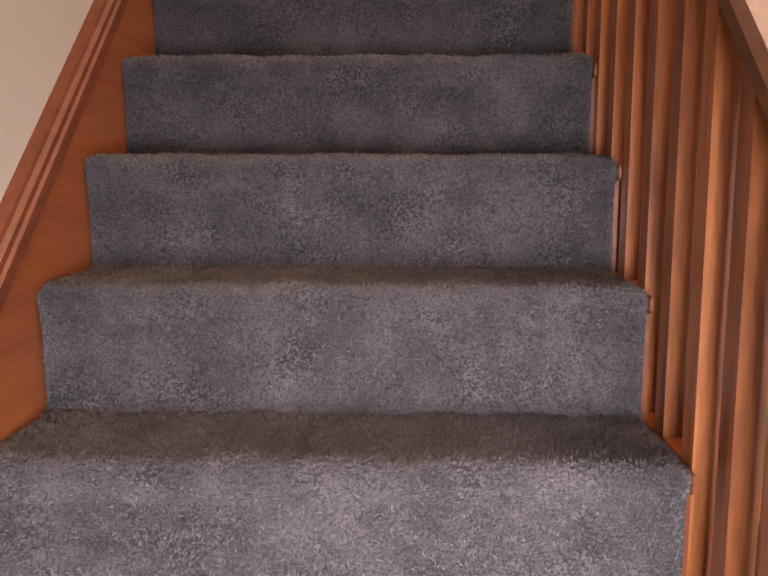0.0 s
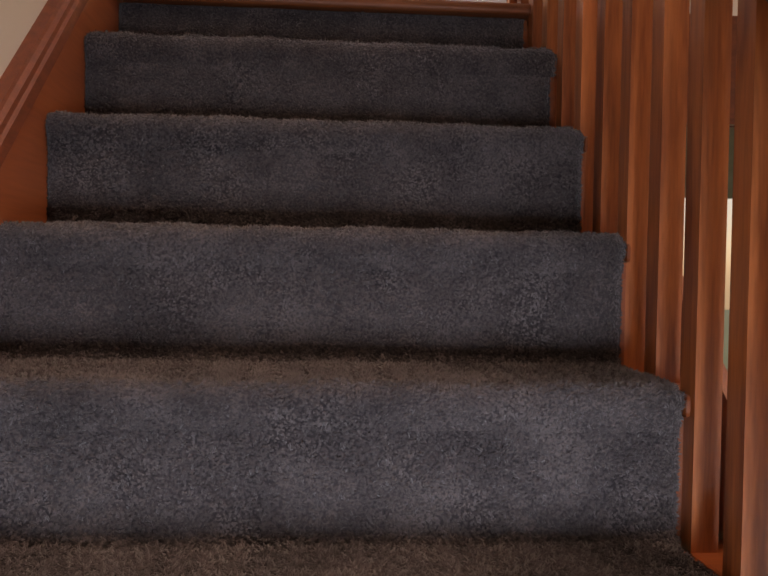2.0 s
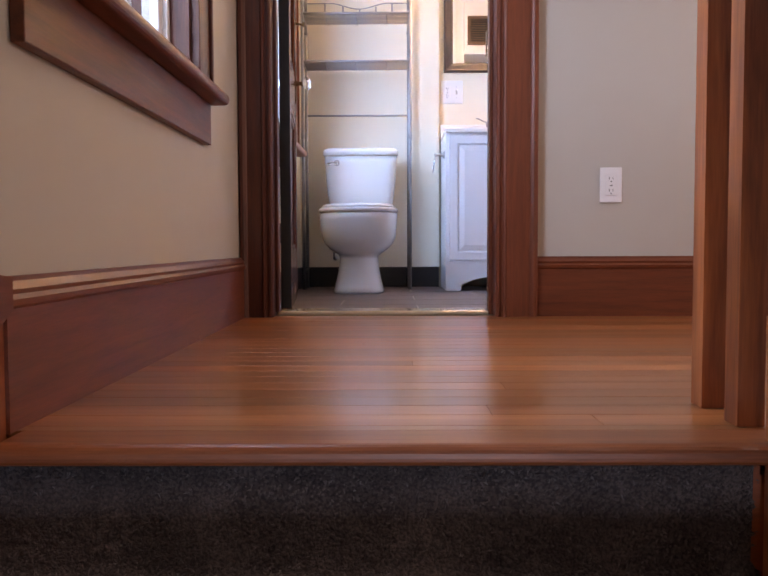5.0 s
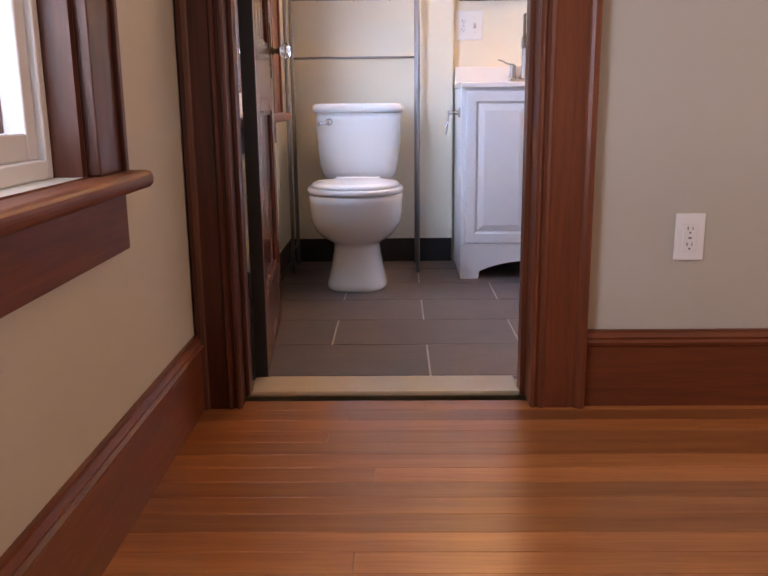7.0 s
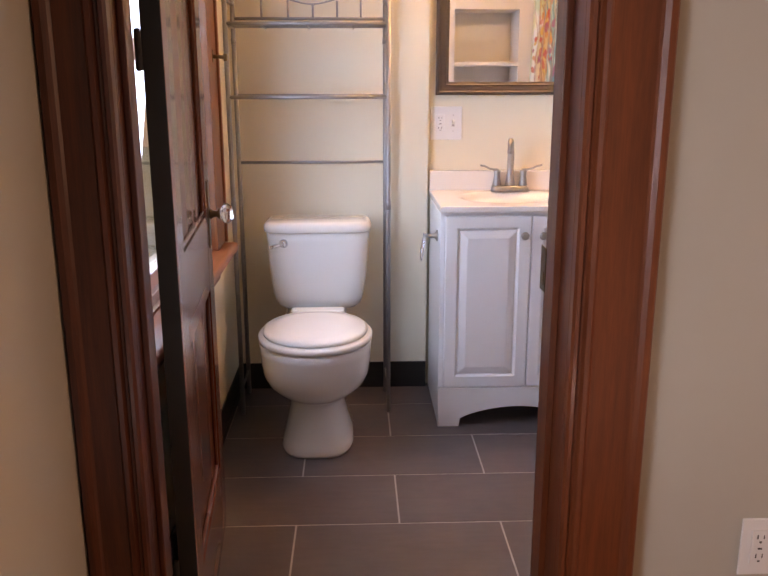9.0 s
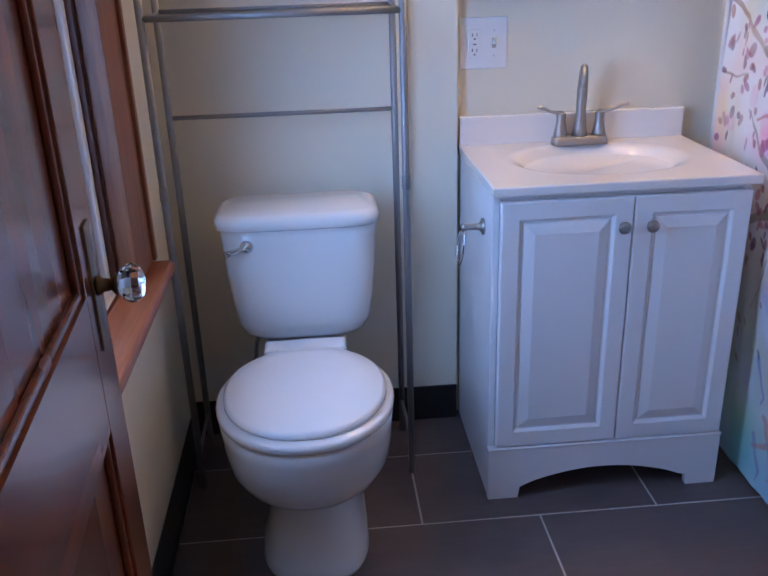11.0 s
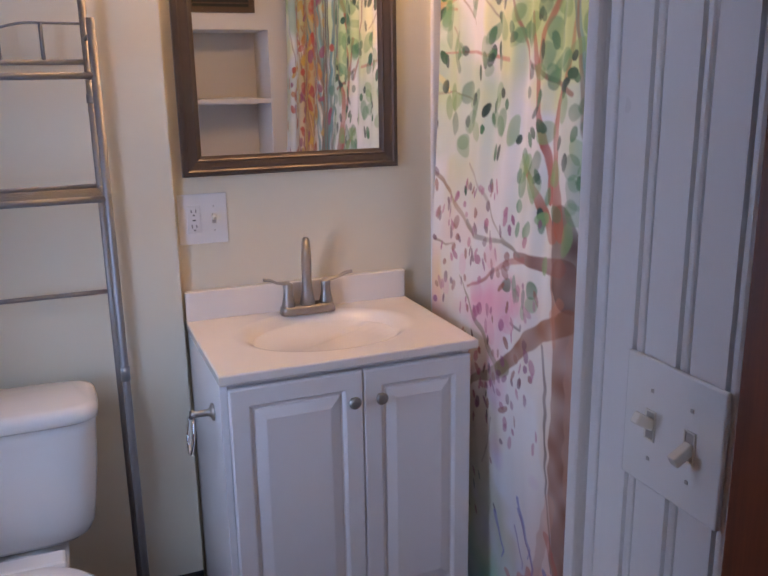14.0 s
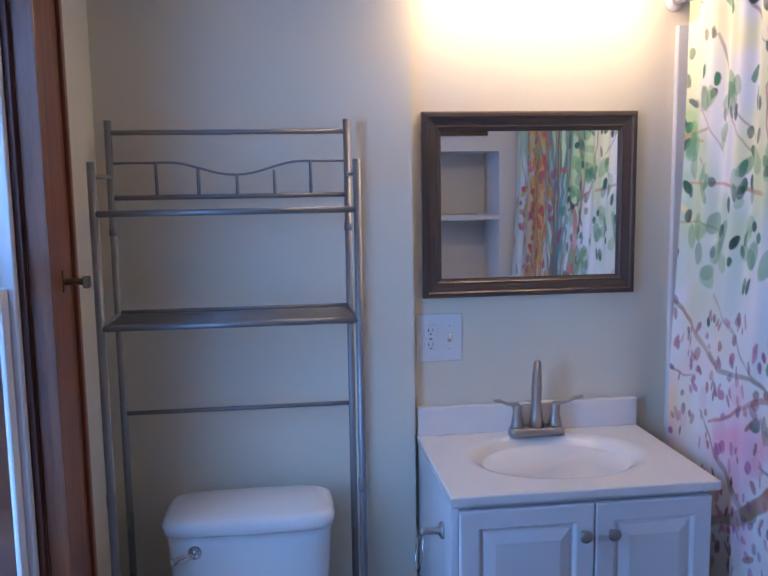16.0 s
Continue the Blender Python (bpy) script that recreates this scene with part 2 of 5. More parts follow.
def loft(bm, rings, smooth=True, caps=True):
    """Skin a list of rings of points."""
    rs = [[bm.verts.new(p) for p in ring] for ring in rings]
    n, fs = len(rs[0]), []
    for a, b in zip(rs, rs[1:]):
        for i in range(n):
            fs.append(bm.faces.new((a[i], a[(i + 1) % n], b[(i + 1) % n], b[i])))
    if caps:
        fs += [bm.faces.new(rs[0][::-1]), bm.faces.new(rs[-1])]
    for f in fs:
        f.smooth = smooth
    bmesh.ops.recalc_face_normals(bm, faces=fs)


def tube(bm, pts, r, seg=10, radii=None, flat=1.0):
    pts = [Vector(p) for p in pts]
    rings, side = [], None
    for i, p in enumerate(pts):
        d = (pts[min(i + 1, len(pts) - 1)] - pts[max(i - 1, 0)]).normalized()
        side = (side - d * side.dot(d)).normalized() if side else d.orthogonal().normalized()
        up = d.cross(side)
        rr = radii[i] if radii else r
        rings.append([p + side * rr * math.cos(2 * math.pi * k / seg) + up * rr * flat * math.sin(2 * math.pi * k / seg) for k in range(seg)])
    loft(bm, rings)


def superellipse(cx, cy, a, b, z, n=2.5, seg=32, front=None):
    """A rounded ring; front stretches its half towards -y."""
    out = []
    for i in range(seg):
        t = 2 * math.pi * i / seg
        c, s = math.cos(t), math.sin(t)
        x = a * math.copysign(abs(c) ** (2 / n), c)
        y = (front if front and s < 0 else b) * math.copysign(abs(s) ** (2 / n), s)
        out.append((cx + x, cy + y, z))
    return out


ORIGIN = {}


def thing(name, label, category, at=(0, 0, 0), group="", kind=""):
    ob = new(name)
    ob.location = at
    ob.empty_display_size = 0.1
    ORIGIN[ob.name] = Vector(at)
    return tagged(ob, label, category, group, kind)


def part(name, bm, mat, parent=None, label="", smooth=None, kind="", category="", group=""):
    me = bpy.data.meshes.new(name)
    o = ORIGIN[parent.name] if parent else Vector((0, 0, 0))
    bmesh.ops.translate(bm, verts=bm.verts, vec=-o)
    if smooth:
        for f in bm.faces:
            f.smooth = True
    bm.to_mesh(me)
    bm.free()
    me.materials.append(mat)
    ob = new(name, me)
    if parent:
        ob.parent = parent
    ORIGIN[ob.name] = o
    return tagged(ob, label, category, group, kind)


def structure(name, bm, mat, label="", category=""):
    return part(name, bm, mat, None, label, kind="structure", category=category)


def boxes(name, lst, mat, parent=None, label="", bevel=0.0, kind="", category=""):
    bm = bmesh.new()
    for b in lst:
        box(bm, *b, bevel=bevel)
    return part(name, bm, mat, parent, label, kind=kind, category=category)


# ---- the plan, in metres ----
XL, XR = -0.575, 2.9            # hall side walls
EDGE = 2.373                    # landing nosing
RUN, RISE = 0.2058, 0.1905      # stair steps
NOSE0, TOP0 = 2.146, -0.158     # first carpeted tread under the landing
NSTEP = 12
CL, CR = -0.566, 0.326          # carpet edges
YD = 4.07                       # hall face of the bathroom wall
YB = 4.145                       # its bathroom face
BXL, BXR = -0.59, 1.65          # bathroom side walls
BY1, BY2 = 5.955, 5.990         # its far walls
DL, DR = -0.473, 0.245          # door opening
HALLC, BATHC = 2.45, 2.40
FLOORZ = TOP0 - RISE * NSTEP


def holed_x(name, x0, x1, y0, y1, z0, z1, holes, mat):
    """A wall along y with openings (ya, yb, za, zb)."""
    bm = bmesh.new()
    ys = y0
    for ya, yb, za, zb in sorted(holes):
        box(bm, x0, x1, ys, ya, z0, z1)
        if za > z0:
            box(bm, x0, x1, ya, yb, z0, za)
        box(bm, x0, x1, ya, yb, zb, z1)
        ys = yb
    box(bm, x0, x1, ys, y1, z0, z1)
    return structure(name, bm, mat)


WIN1 = (2.62, 3.45, 0.625, 1.95)
WIN2 = (4.44, 5.375, 0.70, 1.98)
holed_x("wall_west", XL - 0.16, XL, -0.8, YD, FLOORZ - 0.2, HALLC, [WIN1], hall_wall)
holed_x("wall_bathroom_west", BXL - 0.16, BXL, YB, 6.2, -0.1, BATHC, [WIN2], bath_wall)
# the east opening is unseen, added for the hall's warm fill
holed_x("wall_east", XR, XR + 0.16, 2.2, YD, -0.1, HALLC, [(2.5, 3.9, 0.6, 2.1)], hall_wall)
boxes("wall_bathroom_south", [(XL, DL, YD, YB, 0, HALLC), (DR, XR, YD, YB, 0, HALLC), (DL, DR, YD, YB, 2.05, HALLC)], hall_wall, kind="structure")
boxes("wall_bathroom_north", [(BXL - 0.16, 0.172, BY1, 6.2, -0.1, BATHC)], bath_wall, kind="structure")
boxes("wall_vanity", [(0.172, BXR + 0.1, BY2, 6.2, -0.1, BATHC)], bath_wall, kind="structure")
boxes("wall_bathroom_east", [(BXR, BXR + 0.12, YB, BY2, -0.1, BATHC)], bath_wall, kind="structure")
# upper opening is added out of view to let the stair fill light in
boxes("wall_stair_east", [(1.05, 1.15, -0.7, 0.5, FLOORZ, HALLC), (1.05, 1.15, 1.4, 2.2, FLOORZ, HALLC), (1.05, 1.15, 0.5, 1.4, FLOORZ, 1.1), (1.05, 1.15, 0.5, 1.4, 2.1, HALLC)], hall_wall, kind="structure")
boxes("wall_hall_south", [(1.05, XR, 2.2, 2.3, FLOORZ, HALLC)], hall_wall, kind="structure")
boxes("wall_stair_south", [(XL, -0.20, -0.8, -0.7, FLOORZ, HALLC), (0.64, 1.15, -0.8, -0.7, FLOORZ, HALLC), (-0.20, 0.64, -0.8, -0.7, FLOORZ, -1.66), (-0.20, 0.64, -0.8, -0.7, -0.86, HALLC)], hall_wall, kind="structure")
boxes("ceiling_hall", [(XL - 0.1, XR + 0.1, -0.8, YD, HALLC, HALLC + 0.1)], ceiling_white, kind="structure")
boxes("ceiling_bathroom", [(BXL - 0.1, BXR + 0.1, YD, 6.2, BATHC + 0.06, BATHC + 0.16)], ceiling_white, kind="structure")
boxes("floor_lower", [(XL - 0.1, 1.15, -0.8, 2.2, FLOORZ - 0.1, FLOORZ)], floor_wood, kind="structure")
boxes("trim_stair_band", [(1.03, 1.05, -0.7, 2.2, -0.76, -0.55)], fascia, kind="structure")
boxes("landing_structure", [(XL, XR, EDGE + 0.048, YD + 0.06, -0.25, -0.020)], fascia, kind="structure")
boxes("landing_fascia", [(0.42, 1.05, EDGE + 0.012, EDGE + 0.03, -0.25, -0.004)], wood_x, kind="structure")
boxes("floor_bathroom", [(BXL, BXR, 4.20, BY2, -0.08, -0.0012)], grout_mat, kind="structure")

# ---- doorway to the bathroom ----


def casing_profile(x_in, x_out, y):
    """Outline of a moulded casing, from the opening's edge to the outer edge; its back lies on y."""
    s = 1 if x_out > x_in else -1
    w = abs(x_out - x_in)
    pts = [(0.0, 0.0), (0.0, 0.020), (0.004, 0.026), (0.010, 0.027), (0.014, 0.021), (0.018, 0.021), (0.022, 0.030), (0.029, 0.032), (0.034, 0.026),
           (w - 0.026, 0.026), (w - 0.022, 0.031), (w - 0.014, 0.036), (w - 0.004, 0.036), (w, 0.030), (w, 0.0)]
    return [(x_in + s * u, y - d) for u, d in pts]


door_frame = thing("door_frame", "dark varnished fir door frame with moulded casings round the bathroom doorway", "door frame", (DR, YD, 0), kind="structure")
bm = bmesh.new(); prism(bm, casing_profile(DR - 0.004, 0.372, YD), 2, 0.0, 2.17); part("casing", bm, wood_z, door_frame)
# left casing, jamb and stop hold their shade in a darker trim colour
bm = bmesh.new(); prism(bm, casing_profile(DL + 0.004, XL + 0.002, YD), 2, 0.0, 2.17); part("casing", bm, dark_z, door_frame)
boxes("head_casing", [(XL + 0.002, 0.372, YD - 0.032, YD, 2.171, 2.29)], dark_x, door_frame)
boxes("jamb", [(DR - 0.004, DR + 0.014, YD + 0.001, 4.255, 0, 2.05), (DR - 0.016, DR - 0.004, 4.14, 4.19, 0, 2.05)], wood_z, door_frame, bevel=0.0015)
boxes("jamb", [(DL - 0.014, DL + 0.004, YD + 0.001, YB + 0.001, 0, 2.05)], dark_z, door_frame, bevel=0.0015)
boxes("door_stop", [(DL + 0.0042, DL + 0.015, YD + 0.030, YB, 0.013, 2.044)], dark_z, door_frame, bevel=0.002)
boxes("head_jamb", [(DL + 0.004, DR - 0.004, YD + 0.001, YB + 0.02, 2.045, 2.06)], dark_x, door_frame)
boxes("strike_plate", [(DR - 0.0175, DR - 0.016, 4.196, 4.232, 0.86, 0.94), (DR - 0.019, DR - 0.0175, 4.204, 4.222, 0.872, 0.895)], brass_dark, door_frame, "worn brass strike plate")
boxes("threshold", [(DL + 0.004, DR - 0.016, YD + 0.062, 4.255, -0.0034, 0.013)], threshold_mat, bevel=0.006, kind="structure", label="polished cream marble threshold")

# the door leaf, swung into the bathroom
door = thing("door_1", "open dark varnished panel door with a glass knob, swung against the bathroom wall", "door", (-0.434, 4.245, 0.012))
YAW = radians(90 + 4.8)


def leaf(bm, u0, u1, z0, z1, d0, d1, bevel=0.0):
    """A board of the leaf: u along its width, d through its thickness."""
    first = len(bm.verts)
    box(bm, u0, u1, d0, d1, z0, z1, bevel=bevel)
    bm.verts.ensure_lookup_table()
    vs = bm.verts[first:]
    bmesh.ops.transform(bm, matrix=Matrix.Translation((-0.434, 4.245, 0)) @ Matrix.Rotation(YAW, 4, "Z"), verts=vs)


LW = 0.675
door_z = wood("glossy_door_wood_z", 2, *TRIM, rough=0.26, coat=0.5)
door_y = wood("glossy_door_wood_y", 1, *TRIM, rough=0.26, coat=0.5)
panel_wood = wood("panel_wood", 2, *TRIM, rough=0.26, coat=0.5, rings=30)
for nm, u0, u1, z0, z1 in (("stile", 0, 0.105, 0.012, 2.03), ("stile", LW - 0.105, LW, 0.012, 2.03)):
    bm = bmesh.new(); leaf(bm, u0, u1, z0, z1, 0, 0.036, 0.002); part(nm, bm, door_z, door)
for z0, z1 in ((0.012, 0.22), (0.715, 0.905), (1.92, 2.03)):
    bm = bmesh.new(); leaf(bm, 0.105, LW - 0.105, z0, z1, 0.0005, 0.0355); part("rail", bm, door_y, door)
for z0, z1 in ((0.22, 0.715), (0.905, 1.92)):
    bm = bmesh.new(); leaf(bm, 0.105, LW - 0.105, z0, z1, 0.013, 0.023); part("panel", bm, panel_wood, door)
    for d0, d1 in ((0.004, 0.013), (0.023, 0.032)):
        bm = bmesh.new()
        for (a, b, c, d) in ((0.105, 0.119, z0, z1), (LW - 0.119, LW - 0.105, z0, z1), (0.119, LW - 0.119, z0, z0 + 0.014), (0.119, LW - 0.119, z1 - 0.014, z1)):
            leaf(bm, a, b, c, d, d0, d1, 0.003)
        part("panel_moulding", bm, door_z, door)
# thin near-black strip laid over the leaf's hinge edge
bm = bmesh.new(); leaf(bm, -0.0016, -0.0002, 0.014, 2.028, 0.0005, 0.0355); part("hinge_edge", bm, slot_dark, door, "near-black strip over the hinge edge")
for z in (0.24, 1.25, 1.82):
    bm = bmesh.new()
    lathe(bm, [(0.004, -0.004), (0.0062, 0.0), (0.0062, 0.030), (0.0056, 0.031), (0.0062, 0.032), (0.0062, 0.062), (0.004, 0.066)], (-0.474, 4.236, z), (0, 0, 1), 14)
    part("hinge", bm, slot_dark, door, "black steel hinge knuckle")
KM = Matrix.Translation((-0.434, 4.245, 0)) @ Matrix.Rotation(YAW, 4, "Z")
for side in (-1, 1):
    base_d = 0.0 if side < 0 else 0.036
    bm = bmesh.new()
    leaf(bm, LW - 0.070, LW - 0.034, 0.815, 0.985, *((-0.003, 0.0) if side < 0 else (0.036, 0.039)), bevel=0.001)
    part("escutcheon", bm, brass_dark, door, "aged brass escutcheon")
    o, ax = KM @ Vector((LW - 0.052, base_d, 0.90)), (KM.to_3x3() @ Vector((0, side, 0)))
    bm = bmesh.new()
    lathe(bm, [(0.013, 0.003), (0.013, 0.008), (0.009, 0.012), (0.008, 0.022), (0.014, 0.026), (0.015, 0.030)], o, ax, 16)
    part("knob_shank", bm, brass_dark, door)
    bm = bmesh.new()
    lathe(bm, [(0.010, 0.0305), (0.021, 0.036), (0.0265, 0.045), (0.0265, 0.050), (0.020, 0.060), (0.009, 0.063)], o, ax, 12)
    for f in bm.faces:
        f.smooth = False
    part("door_knob", bm, knob_glass, door, "twelve-sided clear glass door knob")

# ---- hall trim ----


def baseboard_profile(side, top=0.192):
    return [(0.0, 0.0), (0.016, 0.0), (0.016, top - 0.040), (0.020, top - 0.036), (0.022, top - 0.028), (0.016, top - 0.022), (0.018, top - 0.016), (0.011, top - 0.006), (0.010, top), (0.0, top)]


bm = bmesh.new()
prism(bm, [(XL + u, v + 0.0) for u, v in baseboard_profile(1)], 1, 2.44, YD - 0.032)
structure("baseboard_west", bm, wood_y)
bm = bmesh.new()
prism(bm, [(YD - u, v) for u, v in baseboard_profile(1)], 0, 0.372, XR)
structure("baseboard_north", bm, wood_x)

# sloping skirt board beside the stairs, with its moulded cap
SL = RISE / RUN


def skirt_top(y):
    return -0.983 + 0.89 * (y - 1.057)


bm = bmesh.new()
pts = [(-0.6, skirt_top(-0.6) - 0.03), (2.375, skirt_top(2.375) - 0.03), (2.44, 0.16), (2.44, -0.2), (2.1, -0.5), (-0.6, skirt_top(-0.6) - 0.5)]
prism(bm, pts, 0, XL, XL + 0.011)
structure("skirt_board", bm, skirt_wood, "orange varnished stair skirt board")
cap_wood = wood("skirt_cap_wood", 1, *TRIM, rough=0.6, coat=0.02)
bm = bmesh.new()
cap = [(0.0, -0.075), (0.027, -0.075), (0.027, -0.048), (0.034, -0.044), (0.034, -0.032), (0.029, -0.028), (0.029, -0.014), (0.022, -0.008), (0.020, 0.0), (0.0, 0.0)]
loft(bm, [[(XL + u, yy, skirt_top(yy) + v) for u, v in cap] for yy in (-0.6, 2.385)], smooth=False)
structure("skirt_cap", bm, cap_wood, "moulded cap of the stair skirt")
bm = bmesh.new()
zt = skirt_top(2.385)
prism(bm, [(2.385, zt - 0.075), (2.385, zt), (2.44, 0.192), (2.44, 0.152)], 0, XL, XL + 0.024)
structure("skirt_return", bm, wood_y)


def window(name, spec, xw, label, sill_out, casing_face, apron_bot, casing_w=0.115, inset=0.0, far_extra=0.0, lock_z=None, casing_mat=None, sill_mat=None):
    """A double-hung window in a wall whose inner face is xw and which looks out to -x."""
    ya, yb, za, zb = spec
    w = thing(name, label, "window", (xw, (ya + yb) / 2, za), kind="structure")
    for y0, y1 in ((ya - casing_w, ya), (yb, yb + casing_w + far_extra)):
        bm = bmesh.new()
        box(bm, xw, casing_face, y0, y1, za + 0.0, zb + 0.02, bevel=0.002)
        far, near = (y0, y1) if y0 < ya else (y1, y0)
        s = 1 if far > near else -1
        box(bm, xw, casing_face + 0.008, min(far, far - s * 0.018), max(far, far - s * 0.018), za + 0.0, zb + 0.02, bevel=0.003)
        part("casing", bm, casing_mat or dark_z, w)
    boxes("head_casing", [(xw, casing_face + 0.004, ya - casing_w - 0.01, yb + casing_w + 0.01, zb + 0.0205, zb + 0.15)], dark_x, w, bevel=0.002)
    bm = bmesh.new()
    box(bm, xw - 0.14, xw + 0.0005, ya, yb, za - 0.03, za - 0.0005, bevel=0.0)
    box(bm, xw, sill_out, ya - casing_w - 0.035, yb + casing_w + 0.035, za - 0.032, za - 0.001, bevel=0.013, seg=4)
    part("stool", bm, sill_mat or apron_wood, w, "rounded varnished window stool")
    bm = bmesh.new()
    box(bm, xw, xw + 0.020, ya - casing_w, yb + casing_w, apron_bot, za - 0.033, bevel=0.002)
    part("apron", bm, apron_wood, w)
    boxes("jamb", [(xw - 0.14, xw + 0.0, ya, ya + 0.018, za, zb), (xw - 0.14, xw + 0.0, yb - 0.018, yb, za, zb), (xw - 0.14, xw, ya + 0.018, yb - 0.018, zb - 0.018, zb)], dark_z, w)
    zm = (za + zb) / 2 if lock_z is None else lock_z
    xw += inset
    a, b = ya + 0.018, yb - 0.018
    boxes("window_frame", [(xw - 0.11, xw - 0.045, a, a + 0.022, za, zb - 0.018), (xw - 0.11, xw - 0.045, b - 0.022, b, za, zb - 0.018), (xw - 0.11, xw - 0.0455, a + 0.022, b - 0.022, za, za + 0.030)], vinyl, w, "white vinyl window frame", bevel=0.003)
    for nm, z0, z1, xo in (("lower_sash", za + 0.030, zm, xw - 0.080), ("upper_sash", zm - 0.02, zb - 0.018, xw - 0.104)):
        c, d = a + 0.022, b - 0.022
        boxes(nm, [(xo, xo + 0.024, c, c + 0.036, z0, z1), (xo, xo + 0.024, d - 0.036, d, z0, z1), (xo, xo + 0.024, c + 0.036, d - 0.036, z0, z0 + 0.042), (xo, xo + 0.024, c + 0.036, d - 0.036, z1 - 0.036, z1)], vinyl, w, bevel=0.004)
        g = boxes("pane", [(xo + 0.010, xo + 0.014, c + 0.034, d - 0.034, z0 + 0.04, z1 - 0.034)], pane_glass, w, "clear glass pane")
        g.visible_shadow = False
    return w


window("window_1", WIN1, XL, "double-hung white vinyl window with dark wood casing and stool on the landing", -0.512, -0.553, 0.488, casing_w=0.120)
w2 = window("window_2", WIN2, BXL, "double-hung window with brown wood casing beside the toilet", -0.508, -0.552, 0.58, casing_w=0.12, lock_z=1.31, inset=0.035, far_extra=0.04, casing_mat=warm_casing, sill_mat=skirt_wood)
bm = bmesh.new()
box(bm, -0.560, -0.550, 5.445, 5.462, 1.285, 1.325, bevel=0.001)
tube(bm, [(-0.552, 5.454, 1.303), (-0.532, 5.462, 1.303), (-0.512, 5.464, 1.300)], 0.006, 8)
box(bm, -0.520, -0.508, 5.456, 5.472, 1.290, 1.312, bevel=0.002)
part("window_latch", bm, brass_dark, w2, "small dark brass latch hook")

# outdoors: a neighbour's clapboard wall and the ground
boxes("ground", [(-60, 60, -60, 60, -3.3, -3.2)], ground_mat, kind="structure")
nb = thing("house", "neighbouring house with pale vertical board siding", "house", (-4.2, 3.5, -3.2))
bm = bmesh.new()
for i in range(48):
    yv = -2.0 + i * 0.25
    box(bm, -4.2, -4.178, yv, yv + 0.215, -3.2, 3.24)
box(bm, -7.0, -4.2, -2.0, 10.0, -3.2, 3.24)
part("wall", bm, siding_mat, nb)
boxes("corner_board", [(-4.17, -4.15, 4.2, 4.34, -3.2, 3.2), (-4.17, -4.15, 1.0, 1.14, -3.2, 3.2)], vinyl, nb)

# ---- stairs ----


def step(k):
    """Nosing y and carpet top z of the k-th tread under the landing."""
    return NOSE0 - RUN * k, TOP0 - RISE * k


for k in range(NSTEP):
    y, z = step(k)
    boxes("tread", [(XL + 0.02, 0.3380, y + 0.026, y + RUN + 0.03, z - 0.040, z - 0.012), (0.3380, 0.405, y + 0.074, y + RUN + 0.072, z - 0.040, z - 0.012), (CR + 0.004, 0.3380, y + 0.008, y + 0.05, z - 0.0395, z - 0.0125)], tread_wood, bevel=0.006, kind="structure")
    y2, z2 = (EDGE, 0.0) if k == 0 else step(k - 1)
    boxes("riser", [(XL + 0.02, 0.3380, y2 + 0.030, y2 + 0.046, z - 0.012, z2 - (0.028 if k == 0 else 0.040)), (0.3380, 0.405, y2 + (0.030 if k == 0 else 0.075), y2 + (0.046 if k == 0 else 0.09), z - 0.012, z2 - 0.041)], tread_wood, kind="structure")
bm = bmesh.new()
prism(bm, [(-0.6, skirt_top(-0.6) - 0.9), (-0.6, skirt_top(-0.6) - 0.24), (2.385, skirt_top(2.385) - 0.24), (2.42, -0.03), (2.42, -0.5)], 0, 0.4055, 0.424)
structure("outer_stringer", bm, skirt_wood, "varnished outer stair stringer")
bm = bmesh.new()
box(bm, XL + 0.02, 0.425, EDGE, EDGE + 0.085, -0.024, 0.002, bevel=0.010, seg=4)
structure("landing_nosing", bm, wood("nosing_wood", 0, (0.22, 0.058, 0.018), (0.44, 0.13, 0.04)), "rounded varnished nosing of the landing")

# carpet that wraps each tread and riser
carpet_outline = []
for k in range(NSTEP):
    y, z = step(k)
    yr = (EDGE if k == 0 else step(k - 1)[0]) + (0.026 if k == 0 else 0.009)
    zr = -0.026 if k == 0 else step(k - 1)[1] - 0.050
    prof = [(yr, zr), (yr + 0.001, z + 0.014), (yr - 0.007, z), (y + 0.020, z)]
    for a in range(0, 117, 23):
        r = 0.021
        prof.append((y + 0.019 - r * math.sin(radians(a)) * 0.95, z - r + r * math.cos(radians(a))))
    prof.append((y + 0.0055, z - 0.046))
    prof.append((y + 0.008, z - 0.056))
    carpet_outline.append(prof)


def carpet_edge(d, reach=0.020):
    """How far the carpet turns in at a distance d from its cut side."""
    q = np.clip(1 - np.asarray(d) / reach, 0, 1)
    return 0.013 * (1 - np.sqrt(1 - q * q))


def carpet_wave(x, k):
    return 0.0011 * np.sin(x * 19.0 + k) + 0.0009 * np.sin(x * 47.0 + 2.1 * k)


def profile_normals(prof):
    d = np.gradient(np.array(prof), axis=0)
    d /= np.linalg.norm(d, axis=1)[:, None]
    return np.stack([d[:, 1], -d[:, 0]], 1)


def right_edge(k):
    """The carpet on the riser under the landing runs on to the baluster."""
    return CR + (0.010 if k == 0 else 0.0)


